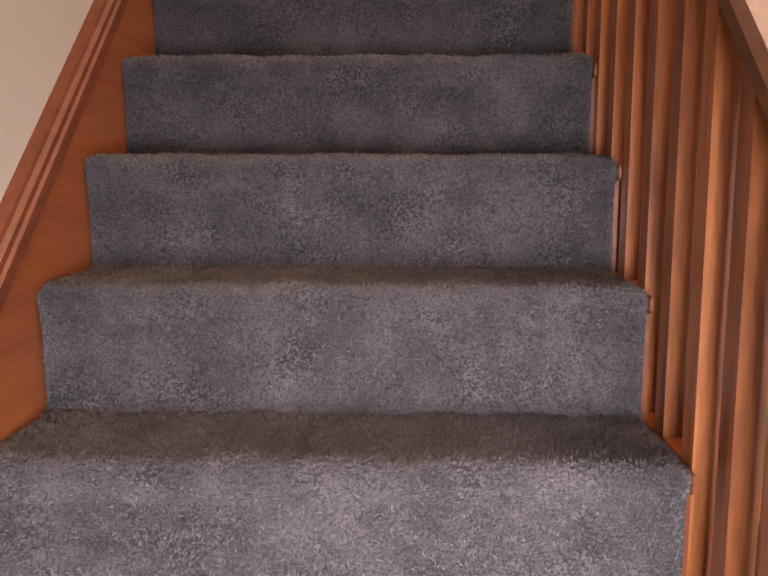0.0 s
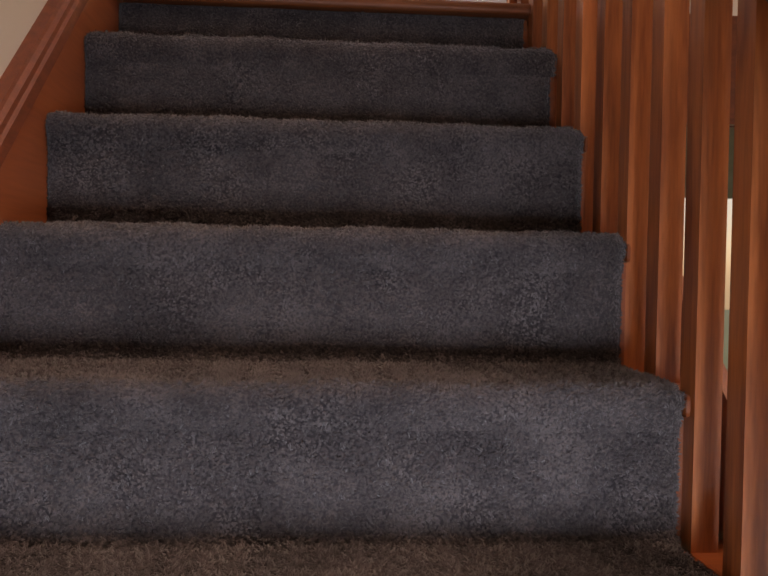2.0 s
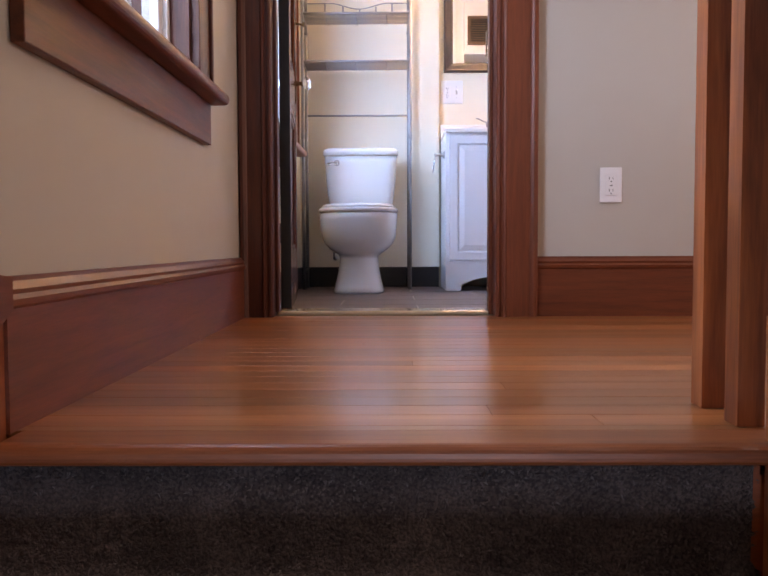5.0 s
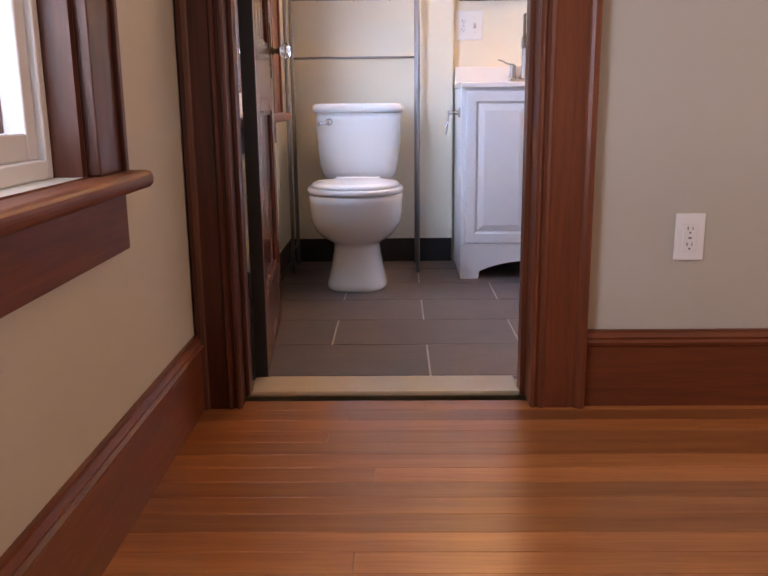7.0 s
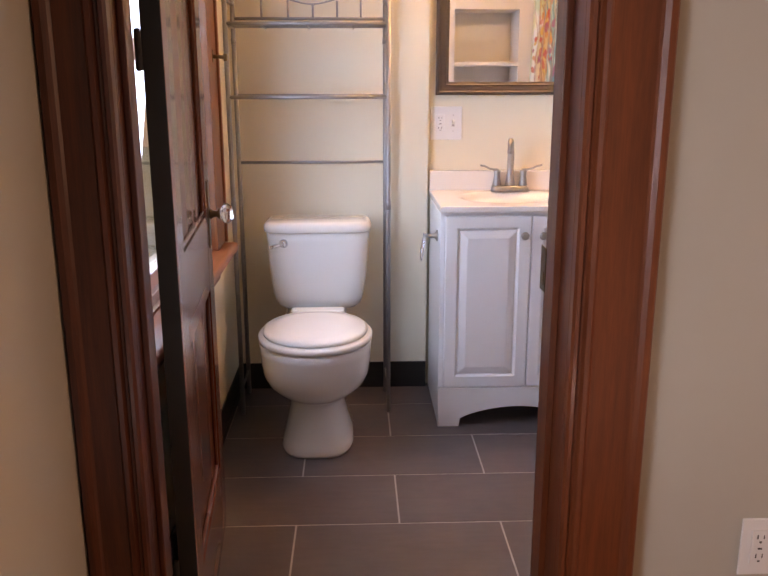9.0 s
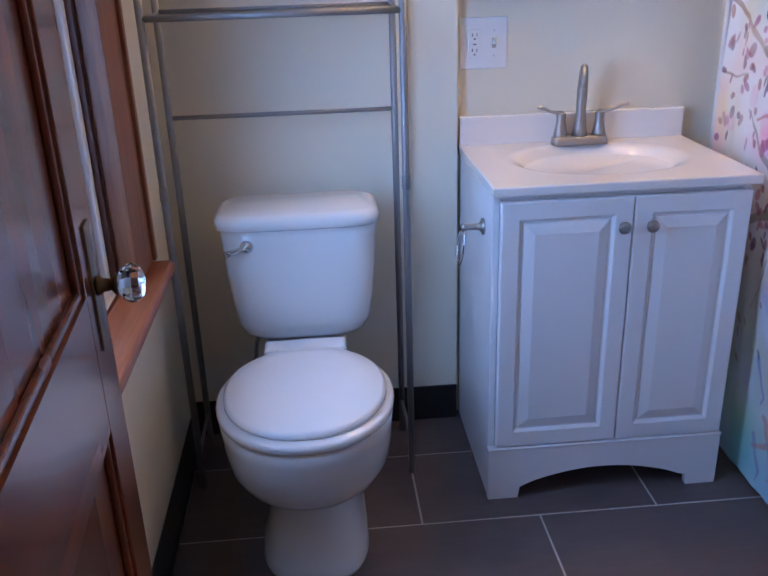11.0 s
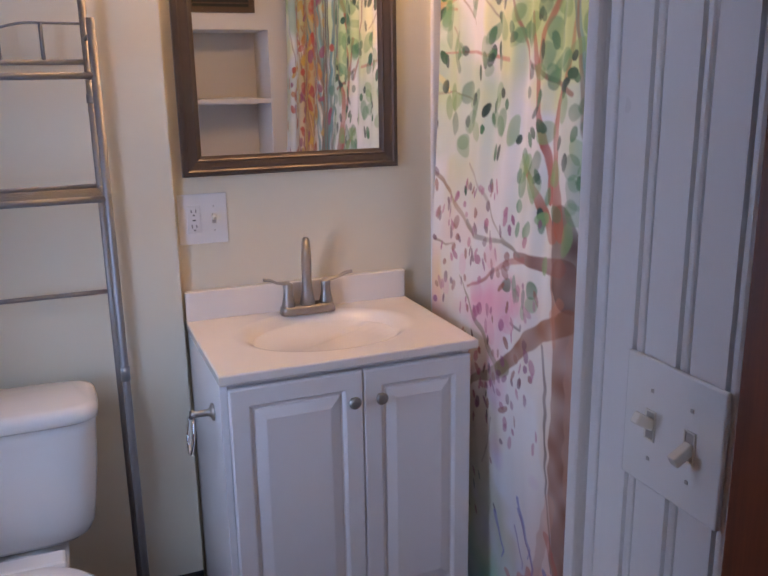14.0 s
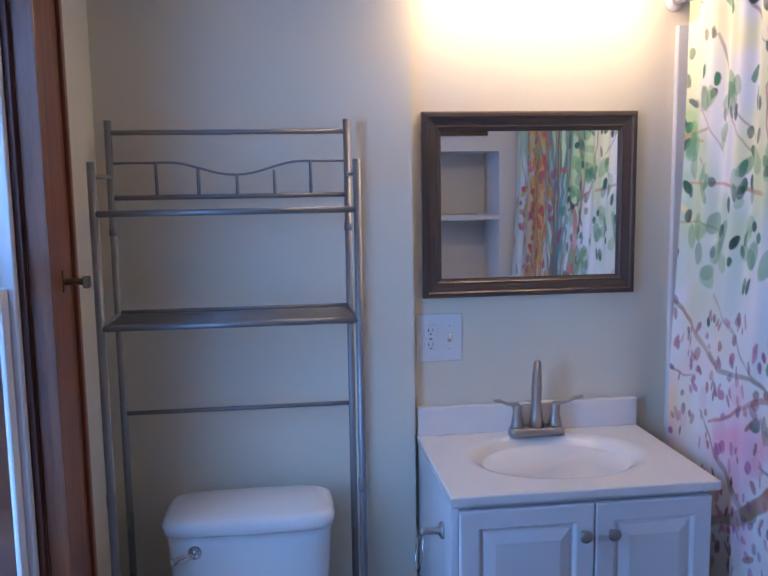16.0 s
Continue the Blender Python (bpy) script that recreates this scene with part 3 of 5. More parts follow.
def carpet_strip(k):
    prof, nrm = carpet_outline[k], profile_normals(carpet_outline[k])
    bm = bmesh.new()
    side = [0.0, 0.001, 0.003, 0.006, 0.010, 0.015, 0.020]
    cr = right_edge(k)
    xs = [CL + d for d in side] + [CL + 0.02 + (cr - CL - 0.04) * i / 24 for i in range(1, 24)] + [cr - d for d in side[::-1]]
    rows = []
    for (y, z), (ny, nz) in zip(prof, nrm):
        row = []
        for x in xs:
            o = carpet_wave(x, k) - float(carpet_edge(min(x - CL, cr - x)))
            row.append(bm.verts.new((x, y + ny * o, z + nz * o)))
        rows.append(row)
    for a, b in zip(rows, rows[1:]):
        for i in range(len(xs) - 1):
            f = bm.faces.new((a[i], b[i], b[i + 1], a[i + 1]))
            f.smooth = True
    bmesh.ops.recalc_face_normals(bm, faces=bm.faces)
    for i in (0, len(xs) - 1):
        under = [bm.verts.new((q[i].co.x, q[i].co.y + 0.008, q[i].co.z - 0.010)) for q in rows]
        for j in range(len(rows) - 1):
            bm.faces.new((rows[j][i], rows[j + 1][i], under[j + 1], under[j]))
    return bm


def tufts(k, rng):
    """The cut pile: thousands of small three-sided spikes that stand off the carpet."""
    prof = np.array(carpet_outline[k])
    seg = np.diff(prof, axis=0)
    length = np.hypot(seg[:, 0], seg[:, 1])
    dens = 62000 if 1 <= k <= 8 else 26000
    count = int(dens * length.sum() * (CR - CL))
    which = rng.choice(len(length), count, p=length / length.sum())
    f = rng.random(count)
    yz = prof[which] + seg[which] * f[:, None]
    corner = profile_normals(carpet_outline[k])
    nrm = corner[which] * (1 - f[:, None]) + corner[which + 1] * f[:, None]
    cr = right_edge(k)
    x = CL + (cr - CL) * rng.random(count)
    # a few stand out at the cut edges
    edge = rng.random(count) < 0.05
    x = np.where(edge, np.where(rng.random(count) < 0.5, CL, cr), x)
    rim = np.minimum(x - CL, cr - x)
    yz = yz + nrm * (carpet_wave(x, k) - carpet_edge(rim))[:, None]
    base = np.stack([x, yz[:, 0], yz[:, 1]], 1)
    up = np.stack([np.zeros(count), nrm[:, 0], nrm[:, 1]], 1)
    up[:, 0] = np.clip(1 - rim / 0.014, 0, 1) * np.where(x > 0, 0.9, -0.9)
    patch = np.sin(x * 31 + yz[:, 1] * 17) * 0.25
    cl = np.stack([np.sin(x * 190 + 9 * np.sin(yz[:, 1] * 61) + k), np.cos(yz[:, 0] * 170 + 7 * np.sin(x * 83)), np.sin(yz[:, 1] * 210 + 5 * np.sin(x * 47))], 1)
    lean = rng.normal(0, 0.34, (count, 3)) + 0.55 * cl
    lean[:, 2] -= 0.15
    lean[:, 0] += patch
    d = up + lean
    d /= np.linalg.norm(d, axis=1)[:, None]
    h = rng.uniform(0.0035, 0.0075, count)[:, None]
    t1 = np.cross(d, rng.normal(0, 1, (count, 3)))
    t1 /= np.linalg.norm(t1, axis=1)[:, None]
    t2 = np.cross(d, t1)
    w = rng.uniform(0.0014, 0.0026, count)[:, None]
    v = np.stack([base + t1 * w, base - t1 * w * 0.5 + t2 * w * 0.87, base - t1 * w * 0.5 - t2 * w * 0.87, base + d * h], 1).reshape(-1, 3)
    i = np.arange(count)[:, None] * 4
    tri = np.concatenate([i + [0, 1, 3], i + [1, 2, 3], i + [2, 0, 3]], 1).reshape(-1)
    return v, tri


def pile_mesh(sets):
    """All the tufts in one mesh."""
    start, vs, ts = 0, [], []
    for v, tri in sets:
        vs.append(v)
        ts.append(tri + start)
        start += len(v)
    v, tri = np.concatenate(vs), np.concatenate(ts)
    me = bpy.data.meshes.new("pile")
    me.vertices.add(len(v)); me.vertices.foreach_set("co", v.ravel())
    me.loops.add(len(tri)); me.loops.foreach_set("vertex_index", tri)
    me.polygons.add(len(tri) // 3); me.polygons.foreach_set("loop_start", np.arange(0, len(tri), 3))
    me.update(calc_edges=True)
    me.validate()
    me.materials.append(tuft_mat)
    return new("pile", me)


runner = thing("stair_carpet", "worn grey-brown cut-pile carpet wrapped over the wooden stair treads", "carpet", (0, 0, 0))
rng = np.random.default_rng(5)
for k in range(NSTEP):
    part("backing", carpet_strip(k), carpet_mat, runner)
o = pile_mesh([tufts(k, rng) for k in range(NSTEP)])
o.parent = runner
tagged(o, kind="stuff")

# ---- balustrade ----
balustrade = thing("stair_railing", "orange varnished wooden stair railing with square balusters", "stair railing", (0.3555, 2.3, 0))
RAIL = lambda y: -0.609 + 0.955 * (y - 1.079)
bm = bmesh.new()
box(bm, -0.0170, 0.0170, -0.0198, 0.0198, 0, 1, bevel=0.0)
first = part("baluster", bm, baluster_wood, None)
mesh = first.data
bpy.data.objects.remove(first)
ys = [2.372 + 0.1165 * i for i in range(3)] + [2.372 - 0.1173 * i for i in range(1, 20)]
for y in sorted(ys):
    if y > EDGE + 0.05:
        z0 = 0.001
    else:
        k = max(0, int(math.floor((NOSE0 - (y - 0.09)) / RUN)) + (1 if (NOSE0 - (y - 0.09)) % RUN > 0 else 0))
        k = min(k, NSTEP - 1)
        z0 = step(k)[1] - 0.012
    z1 = RAIL(y) + 0.02
    b = bpy.data.objects.new("baluster", mesh)
    scene.collection.objects.link(b)
    b.parent = balustrade
    b.location, b.scale = (0.0, y - 2.3, z0), (1, 1, z1 - z0)
bm = bmesh.new()
y0, y1 = 0.0, 2.78
prof = [(-0.022, 0.0), (-0.032, 0.018), (-0.030, 0.040), (-0.020, 0.054), (0.0, 0.060), (0.020, 0.054), (0.030, 0.040), (0.032, 0.018), (0.022, 0.0)]
loft(bm, [[(0.3555 + a, yy, RAIL(yy) + c) for a, c in prof] for yy in (y0, y1)], smooth=False)
part("handrail", bm, wood("handrail_wood", 1, (0.10, 0.03, 0.014), (0.22, 0.07, 0.028)), balustrade, "dark moulded handrail")

# ---- outlets and switches ----


def outlet_plate(parent, c, u, n, w=0.072, h=0.116, toggles=(), outlets=(0.0,)):
    """A wall plate at c; u runs along the wall and n points off it."""
    c, u, n = Vector(c), Vector(u), Vector(n)
    z = Vector((0, 0, 1))
    M = Matrix((u, n, z)).transposed().to_4x4()
    M.translation = c

    def block(name, lst, mat, bevel, label=""):
        bm = bmesh.new()
        for b in lst:
            box(bm, *b, bevel=bevel)
        bmesh.ops.transform(bm, matrix=M, verts=bm.verts)
        bmesh.ops.recalc_face_normals(bm, faces=bm.faces)
        part(name, bm, mat, parent, label)
    block("plate", [(-w / 2, w / 2, 0.0, 0.005, -h / 2, h / 2)], plate_white, 0.002)
    for o in outlets:
        block("outlet", [(o - 0.0165, o + 0.0165, 0.004, 0.0068, -0.034, 0.034)], plate_white, 0.001)
        slots = []
        for s in (-1, 1):
            slots += [(o - 0.007, o - 0.0048, 0.006, 0.0073, s * 0.019 - 0.002, s * 0.019 + 0.006), (o + 0.0048, o + 0.0065, 0.006, 0.0073, s * 0.019 - 0.002, s * 0.019 + 0.006),
                      (o - 0.002, o + 0.002, 0.006, 0.0073, s * 0.019 - 0.010, s * 0.019 - 0.0065)]
        slots += [(o - 0.004, o + 0.004, 0.006, 0.0075, -0.0035, -0.0005)]
        block("slot", slots, slot_dark, 0.0)
    for o, up in toggles:
        block("switch_surround", [(o - 0.0062, o - 0.0048, 0.0045, 0.0064, -0.0135, 0.0135), (o + 0.0048, o + 0.0062, 0.0045, 0.0064, -0.0135, 0.0135), (o - 0.0048, o + 0.0048, 0.0045, 0.0064, -0.0135, -0.0120), (o - 0.0048, o + 0.0048, 0.0045, 0.0064, 0.0120, 0.0135)], switch_ivory, 0.0003)
        block("toggle_slot", [(o - 0.0047, o + 0.0047, 0.0045, 0.0055, -0.0119, 0.0119)], toggle_shadow, 0.0)
        bm = bmesh.new()
        box(bm, -0.0043, 0.0043, 0.0, 0.020, -0.0050, 0.0050, bevel=0.0014)
        bmesh.ops.transform(bm, matrix=M @ Matrix.Translation((o, 0.004, 0.0)) @ Matrix.Rotation(radians(30 * up), 4, "X"), verts=bm.verts)
        bmesh.ops.recalc_face_normals(bm, faces=bm.faces)
        part("toggle", bm, switch_ivory, parent, "ivory toggle lever")
    for o, zz in [(o, s * 0.0305) for o, _ in toggles for s in (-1, 1)] or [(0.0, 0.0)]:
        block("screw", [(o - 0.0017, o + 0.0017, 0.0045, 0.0060, zz - 0.0017, zz + 0.0017)], toggle_shadow, 0.0006)


o1 = thing("wall_outlet", "white double electrical outlet low on the hall wall", "electrical outlet", (0.608, YD, 0.42))
outlet_plate(o1, (0.608, YD, 0.418), (1, 0, 0), (0, -1, 0), 0.070, 0.112)
o2 = thing("outlet_switch_plate", "white wall plate with an outlet and a toggle beside the mirror", "switch plate", (0.244, BY2, 1.07))
outlet_plate(o2, (0.244, BY2, 1.069), (1, 0, 0), (0, -1, 0), 0.122, 0.126, toggles=((0.027, 1),), outlets=(-0.023,))

# ---- bathroom shell details ----
bm = bmesh.new()
box(bm, 0.373, 0.44, YB, 4.545, 0, BATHC)
partition = structure("wall_partition", bm, white_paint, "white painted beadboard partition beside the doorway")
boxes("wall_niche", [(0.44, 0.86, YB, 4.30, 0, BATHC), (0.44, 0.86, 4.30, 4.56, 0, 0.55), (0.44, 0.86, 4.30, 4.56, 1.603, BATHC), (0.792, 0.86, 4.30, 4.56, 0.55, 1.603), (0.86, BXR, YB, 4.56, 0, BATHC)], white_paint, kind="structure")
boxes("niche_shelf", [(0.44, 0.792, 4.302, 4.556, 1.307, 1.325), (0.44, 0.792, 4.302, 4.556, 0.93, 0.95)], white_paint, partition, bevel=0.002)
papers = thing("paper_sheets", "thin stack of loose papers on the white niche shelf", "papers", (0.62, 4.45, 1.325))
boxes("sheet", [(0.50, 0.72, 4.40, 4.53, 1.3251, 1.329)], plate_white, papers)
y = 4.249
for wd in (0.025, 0.053, 0.053, 0.053, 0.053, 0.053, 0.006):
    y1 = y + wd
    pr = [(y, 0.3735), (y, 0.360), (y1 - 0.0160, 0.360), (y1 - 0.0156, 0.3725), (y1 - 0.0122, 0.3725), (y1 - 0.0118, 0.3612), (y1 - 0.0100, 0.3600), (y1 - 0.0080, 0.3598), (y1 - 0.0060, 0.3600), (y1 - 0.0042, 0.3612),
          (y1 - 0.0038, 0.3725), (y1 - 0.0004, 0.3725), (y1 - 0.0002, 0.360), (y1, 0.360), (y1, 0.3735)]
    bm = bmesh.new()
    prism(bm, [(b, a) for a, b in pr], 2, 0.001, BATHC)
    part("beadboard_plank", bm, white_paint, partition)
    y = y1
bm = bmesh.new()
box(bm, 0.352, 0.380, 4.546, 4.563, 0.0, BATHC, bevel=0.004)
part("corner_trim", bm, white_paint, partition)
boxes("baseboard_black", [(BXL, BXL + 0.006, 4.15, BY1, 0, 0.11), (BXL + 0.006, 0.172, BY1 - 0.006, BY1, 0, 0.11), (BXL, BXL + 0.014, 4.15, BY1, 0, 0.012)], black_base, bevel=0.002, kind="structure", label="black vinyl cove base")
boxes("tub_wall_panel", [(0.872, BXR, BY2 - 0.018, BY2, 0.35, 1.865)], white_paint, bevel=0.004, kind="structure")
boxes("bathtub_side", [(0.900, 0.93, 4.56, BY2 - 0.02, 0, 0.38), (0.93, BXR, 4.56, BY2 - 0.02, 0, 0.05)], porcelain, kind="structure")

o3 = thing("light_switch", "white double switch plate with two ivory toggles on the beadboard", "switch plate", (0.360, 4.428, 1.120))
outlet_plate(o3, (0.3598, 4.428, 1.120), (0, 1, 0), (-1, 0, 0), 0.114, 0.114, toggles=((0.023, 1), (-0.023, -1)), outlets=())

vent = thing("wall_vent", "brown-framed dark vent grille high on the wall over the niche", "vent", (0.606, 4.56, 1.79))
boxes("vent_frame", [(0.464, 0.738, 4.5605, 4.572, 1.668, 1.690), (0.464, 0.738, 4.5605, 4.572, 1.850, 1.872), (0.464, 0.486, 4.5605, 4.572, 1.690, 1.850), (0.716, 0.738, 4.5605, 4.572, 1.690, 1.850)], vent_brown, vent)
boxes("backing", [(0.486, 0.716, 4.5605, 4.562, 1.690, 1.850)], slot_dark, vent)
for i in range(9):
    boxes("slat", [(0.486, 0.716, 4.563, 4.569, 1.703 + i * 0.0165, 1.707 + i * 0.0165)], vent_brown, vent)

# ---- toilet ----
TX = -0.250
toilet = thing("toilet", "white two-piece porcelain toilet with its lid closed", "toilet", (TX, 5.55, 0))
bm = bmesh.new()
rings = [(0.0, 5.50, 0.119, 0.24, 0.200, 3.2), (0.012, 5.50, 0.122, 0.245, 0.203, 3.2), (0.03, 5.50, 0.117, 0.24, 0.197, 3.0), (0.06, 5.50, 0.109, 0.235, 0.184, 2.9), (0.12, 5.50, 0.097, 0.23, 0.170, 2.7), (0.165, 5.50, 0.092, 0.228, 0.162, 2.5), (0.180, 5.495, 0.095, 0.226, 0.164, 2.4),
         (0.192, 5.485, 0.112, 0.224, 0.176, 2.3), (0.210, 5.47, 0.138, 0.22, 0.190, 2.25), (0.238, 5.455, 0.162, 0.212, 0.203, 2.2), (0.272, 5.445, 0.175, 0.205, 0.212, 2.15), (0.315, 5.44, 0.180, 0.20, 0.214, 2.1),
         (0.35, 5.435, 0.181, 0.20, 0.216, 2.1), (0.378, 5.435, 0.184, 0.20, 0.218, 2.1), (0.386, 5.435, 0.178, 0.195, 0.212, 2.1)]
loft(bm, [superellipse(TX, cy, a * 1.035, b, z, n, 40, front=f) for z, cy, a, b, f, n in rings])
part("bowl", bm, porcelain, toilet)
bm = bmesh.new()
loft(bm, [superellipse(TX, 5.74, a, 0.145, z, 4, 28) for z, a in ((0.26, 0.085), (0.33, 0.098), (0.380, 0.102), (0.393, 0.100))])
part("deck", bm, porcelain, toilet)
bm = bmesh.new()
loft(bm, [superellipse(TX, 5.792 + dy, a * 1.04, b, z, 4.2, 40) for z, a, b, dy in ((0.398, 0.110, 0.060, 0.01), (0.403, 0.132, 0.074, 0.006), (0.418, 0.149, 0.084, 0.004), (0.445, 0.160, 0.089, 0.002), (0.50, 0.168, 0.090, 0), (0.58, 0.176, 0.092, 0), (0.66, 0.181, 0.094, 0), (0.700, 0.183, 0.095, 0))])
tank = part("tank", bm, porcelain, toilet)
bm = bmesh.new()
loft(bm, [superellipse(TX, 5.788, a * 1.015, b, z - 0.004, 5.5, 44) for z, a, b in ((0.699, 0.186, 0.098), (0.703, 0.193, 0.104), (0.722, 0.194, 0.105), (0.733, 0.187, 0.098), (0.737, 0.175, 0.088))])
part("tank_lid", bm, porcelain, toilet)
bm = bmesh.new()
loft(bm, [superellipse(TX, 5.435, a * 1.03, b, z, 2.15, 44, front=f) for z, a, b, f in ((0.386, 0.180, 0.19, 0.214), (0.390, 0.186, 0.195, 0.220), (0.402, 0.187, 0.196, 0.221), (0.408, 0.182, 0.19, 0.215))])
part("seat", bm, seat_plastic, toilet)
bm = bmesh.new()
loft(bm, [superellipse(TX, 5.440, a * 1.03, b, z, 2.15, 44, front=f) for z, a, b, f in ((0.4085, 0.166, 0.18, 0.198), (0.411, 0.171, 0.185, 0.204), (0.419, 0.171, 0.185, 0.204), (0.425, 0.162, 0.176, 0.194), (0.428, 0.12, 0.14, 0.15))])
part("lid", bm, seat_plastic, toilet)
boxes("seat_hinge", [(TX - 0.098, TX + 0.098, 5.605, 5.665, 0.404, 0.428)], seat_plastic, toilet, bevel=0.008)
bm = bmesh.new()
lathe(bm, [(0.016, 0), (0.016, 0.006), (0.011, 0.010), (0.008, 0.016)], (-0.372, 5.706, 0.656), (0, -1, 0), 20)
tube(bm, [(-0.372, 5.691, 0.656), (-0.39, 5.686, 0.654), (-0.405, 5.680, 0.651), (-0.422, 5.676, 0.647)], 0.006, 10, radii=[0.006, 0.0065, 0.007, 0.0075])
part("flush_lever", bm, chrome, toilet, "chrome flush lever")
bm = bmesh.new()
tube(bm, [(-0.40, 5.90, 0.16), (-0.40, 5.86, 0.17), (-0.40, 5.84, 0.22), (-0.385, 5.83, 0.34), (-0.36, 5.82, 0.42)], 0.006, 8)
lathe(bm, [(0.016, 0), (0.012, 0.02), (0.010, 0.05)], (-0.40, 5.95, 0.16), (0, -1, 0), 12)
part("supply_line", bm, chrome, toilet)

# ---- vanity ----
vanity = thing("bathroom_vanity", "white two-door vanity cabinet with raised panels and a moulded sink top", "vanity cabinet", (0.48, 5.75, 0))
VX0, VX1, VY0, VY1 = 0.184, 0.772, 5.563, 5.984
bm = bmesh.new()
box(bm, VX0, VX0 + 0.016, VY0 + 0.001, VY1, 0.0, 0.79, bevel=0.001)
box(bm, VX1 - 0.016, VX1, VY0 + 0.001, VY1, 0.0, 0.79, bevel=0.001)
box(bm, VX0 + 0.016, VX1 - 0.016, VY0 + 0.006, VY0 + 0.02, 0.14, 0.79)
box(bm, VX0 + 0.016, VX1 - 0.016, VY0 + 0.02, VY1, 0.14, 0.155)
part("body", bm, cabinet_white, vanity)
bm = bmesh.new()
# arched toe board
pts = [(VX0 - 0.001, 0.0), (VX0 + 0.075, 0.0), (VX0 + 0.080, 0.032)]
for i in range(15):
    t = i / 14
    pts.append((0.268 + t * 0.41, 0.034 + 0.042 * math.sin(math.pi * t) ** 0.8))
pts += [(VX1 - 0.080, 0.032), (VX1 - 0.075, 0.0), (VX1 + 0.001, 0.0), (VX1 + 0.001, 0.147), (VX0 - 0.001, 0.147)]
prism(bm, pts, 1, VY0 - 0.018, VY0)
part("toe_board", bm, cabinet_white, vanity)
bm = bmesh.new()
box(bm, VX0 - 0.003, VX1 + 0.003, VY0 - 0.021, VY0 - 0.001, 0.143, 0.1485, bevel=0.002)
part("toe_moulding", bm, cabinet_white, vanity)


def raised_door(x0, x1, z0, z1, y, knob_x):
    """A door whose front lies at y: a frame, a sunk groove and a raised field."""
    d = boxes("door", [(x0, x1, y + 0.0085, y + 0.016, z0, z1)], cabinet_white, vanity, bevel=0.001)
    s, sb = 0.044, 0.044
    bm = bmesh.new()
    outer = [(x0, z0), (x1, z0), (x1, z1), (x0, z1)]
    chain = [(0.0, 0.0085), (0.0, 0.003), (0.003, 0.0), (s - 0.004, 0.0), (s, 0.0035), (s + 0.003, 0.0075), (s + 0.0075, 0.0080), (s + 0.0095, 0.0055), (s + 0.031, -0.0005), (s + 0.033, -0.0010), ]
    rings = []
    for ins, dep in chain:
        rings.append([(x0 + ins, y + dep, z0 + ins), (x1 - ins, y + dep, z0 + ins), (x1 - ins, y + dep, z1 - ins), (x0 + ins, y + dep, z1 - ins)])
    loft(bm, rings, smooth=False)
    part("door_panel", bm, cabinet_white, vanity)
    bm = bmesh.new()
    lathe(bm, [(0.006, 0), (0.005, 0.008), (0.006, 0.012), (0.0135, 0.016), (0.0145, 0.020), (0.011, 0.024), (0.005, 0.025)], (knob_x, y, 0.710), (0, -1, 0), 20)
    part("knob", bm, nickel, vanity, "brushed nickel knob")


raised_door(0.200, 0.4985, 0.152, 0.776, VY0 - 0.018, 0.473)
raised_door(0.5015, 0.769, 0.152, 0.776, VY0 - 0.018, 0.537)

# sink top with its basin let in
SX, SY, SA, SB = 0.488, 5.770, 0.200, 0.150
TX0, TX1, TY0, TY1, TZ0, TZ1 = 0.180, 0.785, 5.540, 5.985, 0.790, 0.812
bm = bmesh.new()
n = 64


def rect_ring(x0, x1, y0, y1, z):
    out = []
    for i in range(n):
        t = 2 * math.pi * i / n
        c, s = math.cos(t), math.sin(t)
        m = max(abs(c), abs(s))
        out.append(((x0 + x1) / 2 + (x1 - x0) / 2 * c / m, (y0 + y1) / 2 + (y1 - y0) / 2 * s / m, z))
    return out


rings = [rect_ring(TX0 + 0.001, TX1 - 0.001, TY0 + 0.001, TY1, TZ0), rect_ring(TX0, TX1, TY0, TY1, TZ0 + 0.003), rect_ring(TX0, TX1, TY0, TY1, TZ1 - 0.003), rect_ring(TX0 + 0.003, TX1 - 0.003, TY0 + 0.003, TY1 - 0.003, TZ1)]
for f, dz in ((1.14, 0.0), (1.10, -0.0006), (1.06, -0.002), (1.01, -0.0055), (0.955, -0.012), (0.89, -0.023), (0.81, -0.037), (0.71, -0.053), (0.59, -0.070), (0.45, -0.085), (0.30, -0.097), (0.18, -0.1035), (0.09, -0.106)):
    rings.append(superellipse(SX, SY, SA * f, SB * f, TZ1 + dz, 2.0, n))
loft(bm, rings, smooth=False)
for f in bm.faces:
    c = f.calc_center_median()
    if (c.x - SX) ** 2 / SA ** 2 + (c.y - SY) ** 2 / SB ** 2 < 1.35 and c.z < TZ1:
        f.smooth = True
part("sink_top", bm, marble, vanity, "glossy cream moulded sink top")
boxes("backsplash", [(TX0 + 0.001, TX1 - 0.001, 5.964, 5.985, TZ1 - 0.001, 0.888)], marble, vanity, bevel=0.004)
bm = bmesh.new()
lathe(bm, [(0.021, 0), (0.021, 0.003), (0.012, 0.004)], (SX, SY, TZ1 - 0.1065), (0, 0, 1), 20)
part("drain", bm, chrome, vanity)

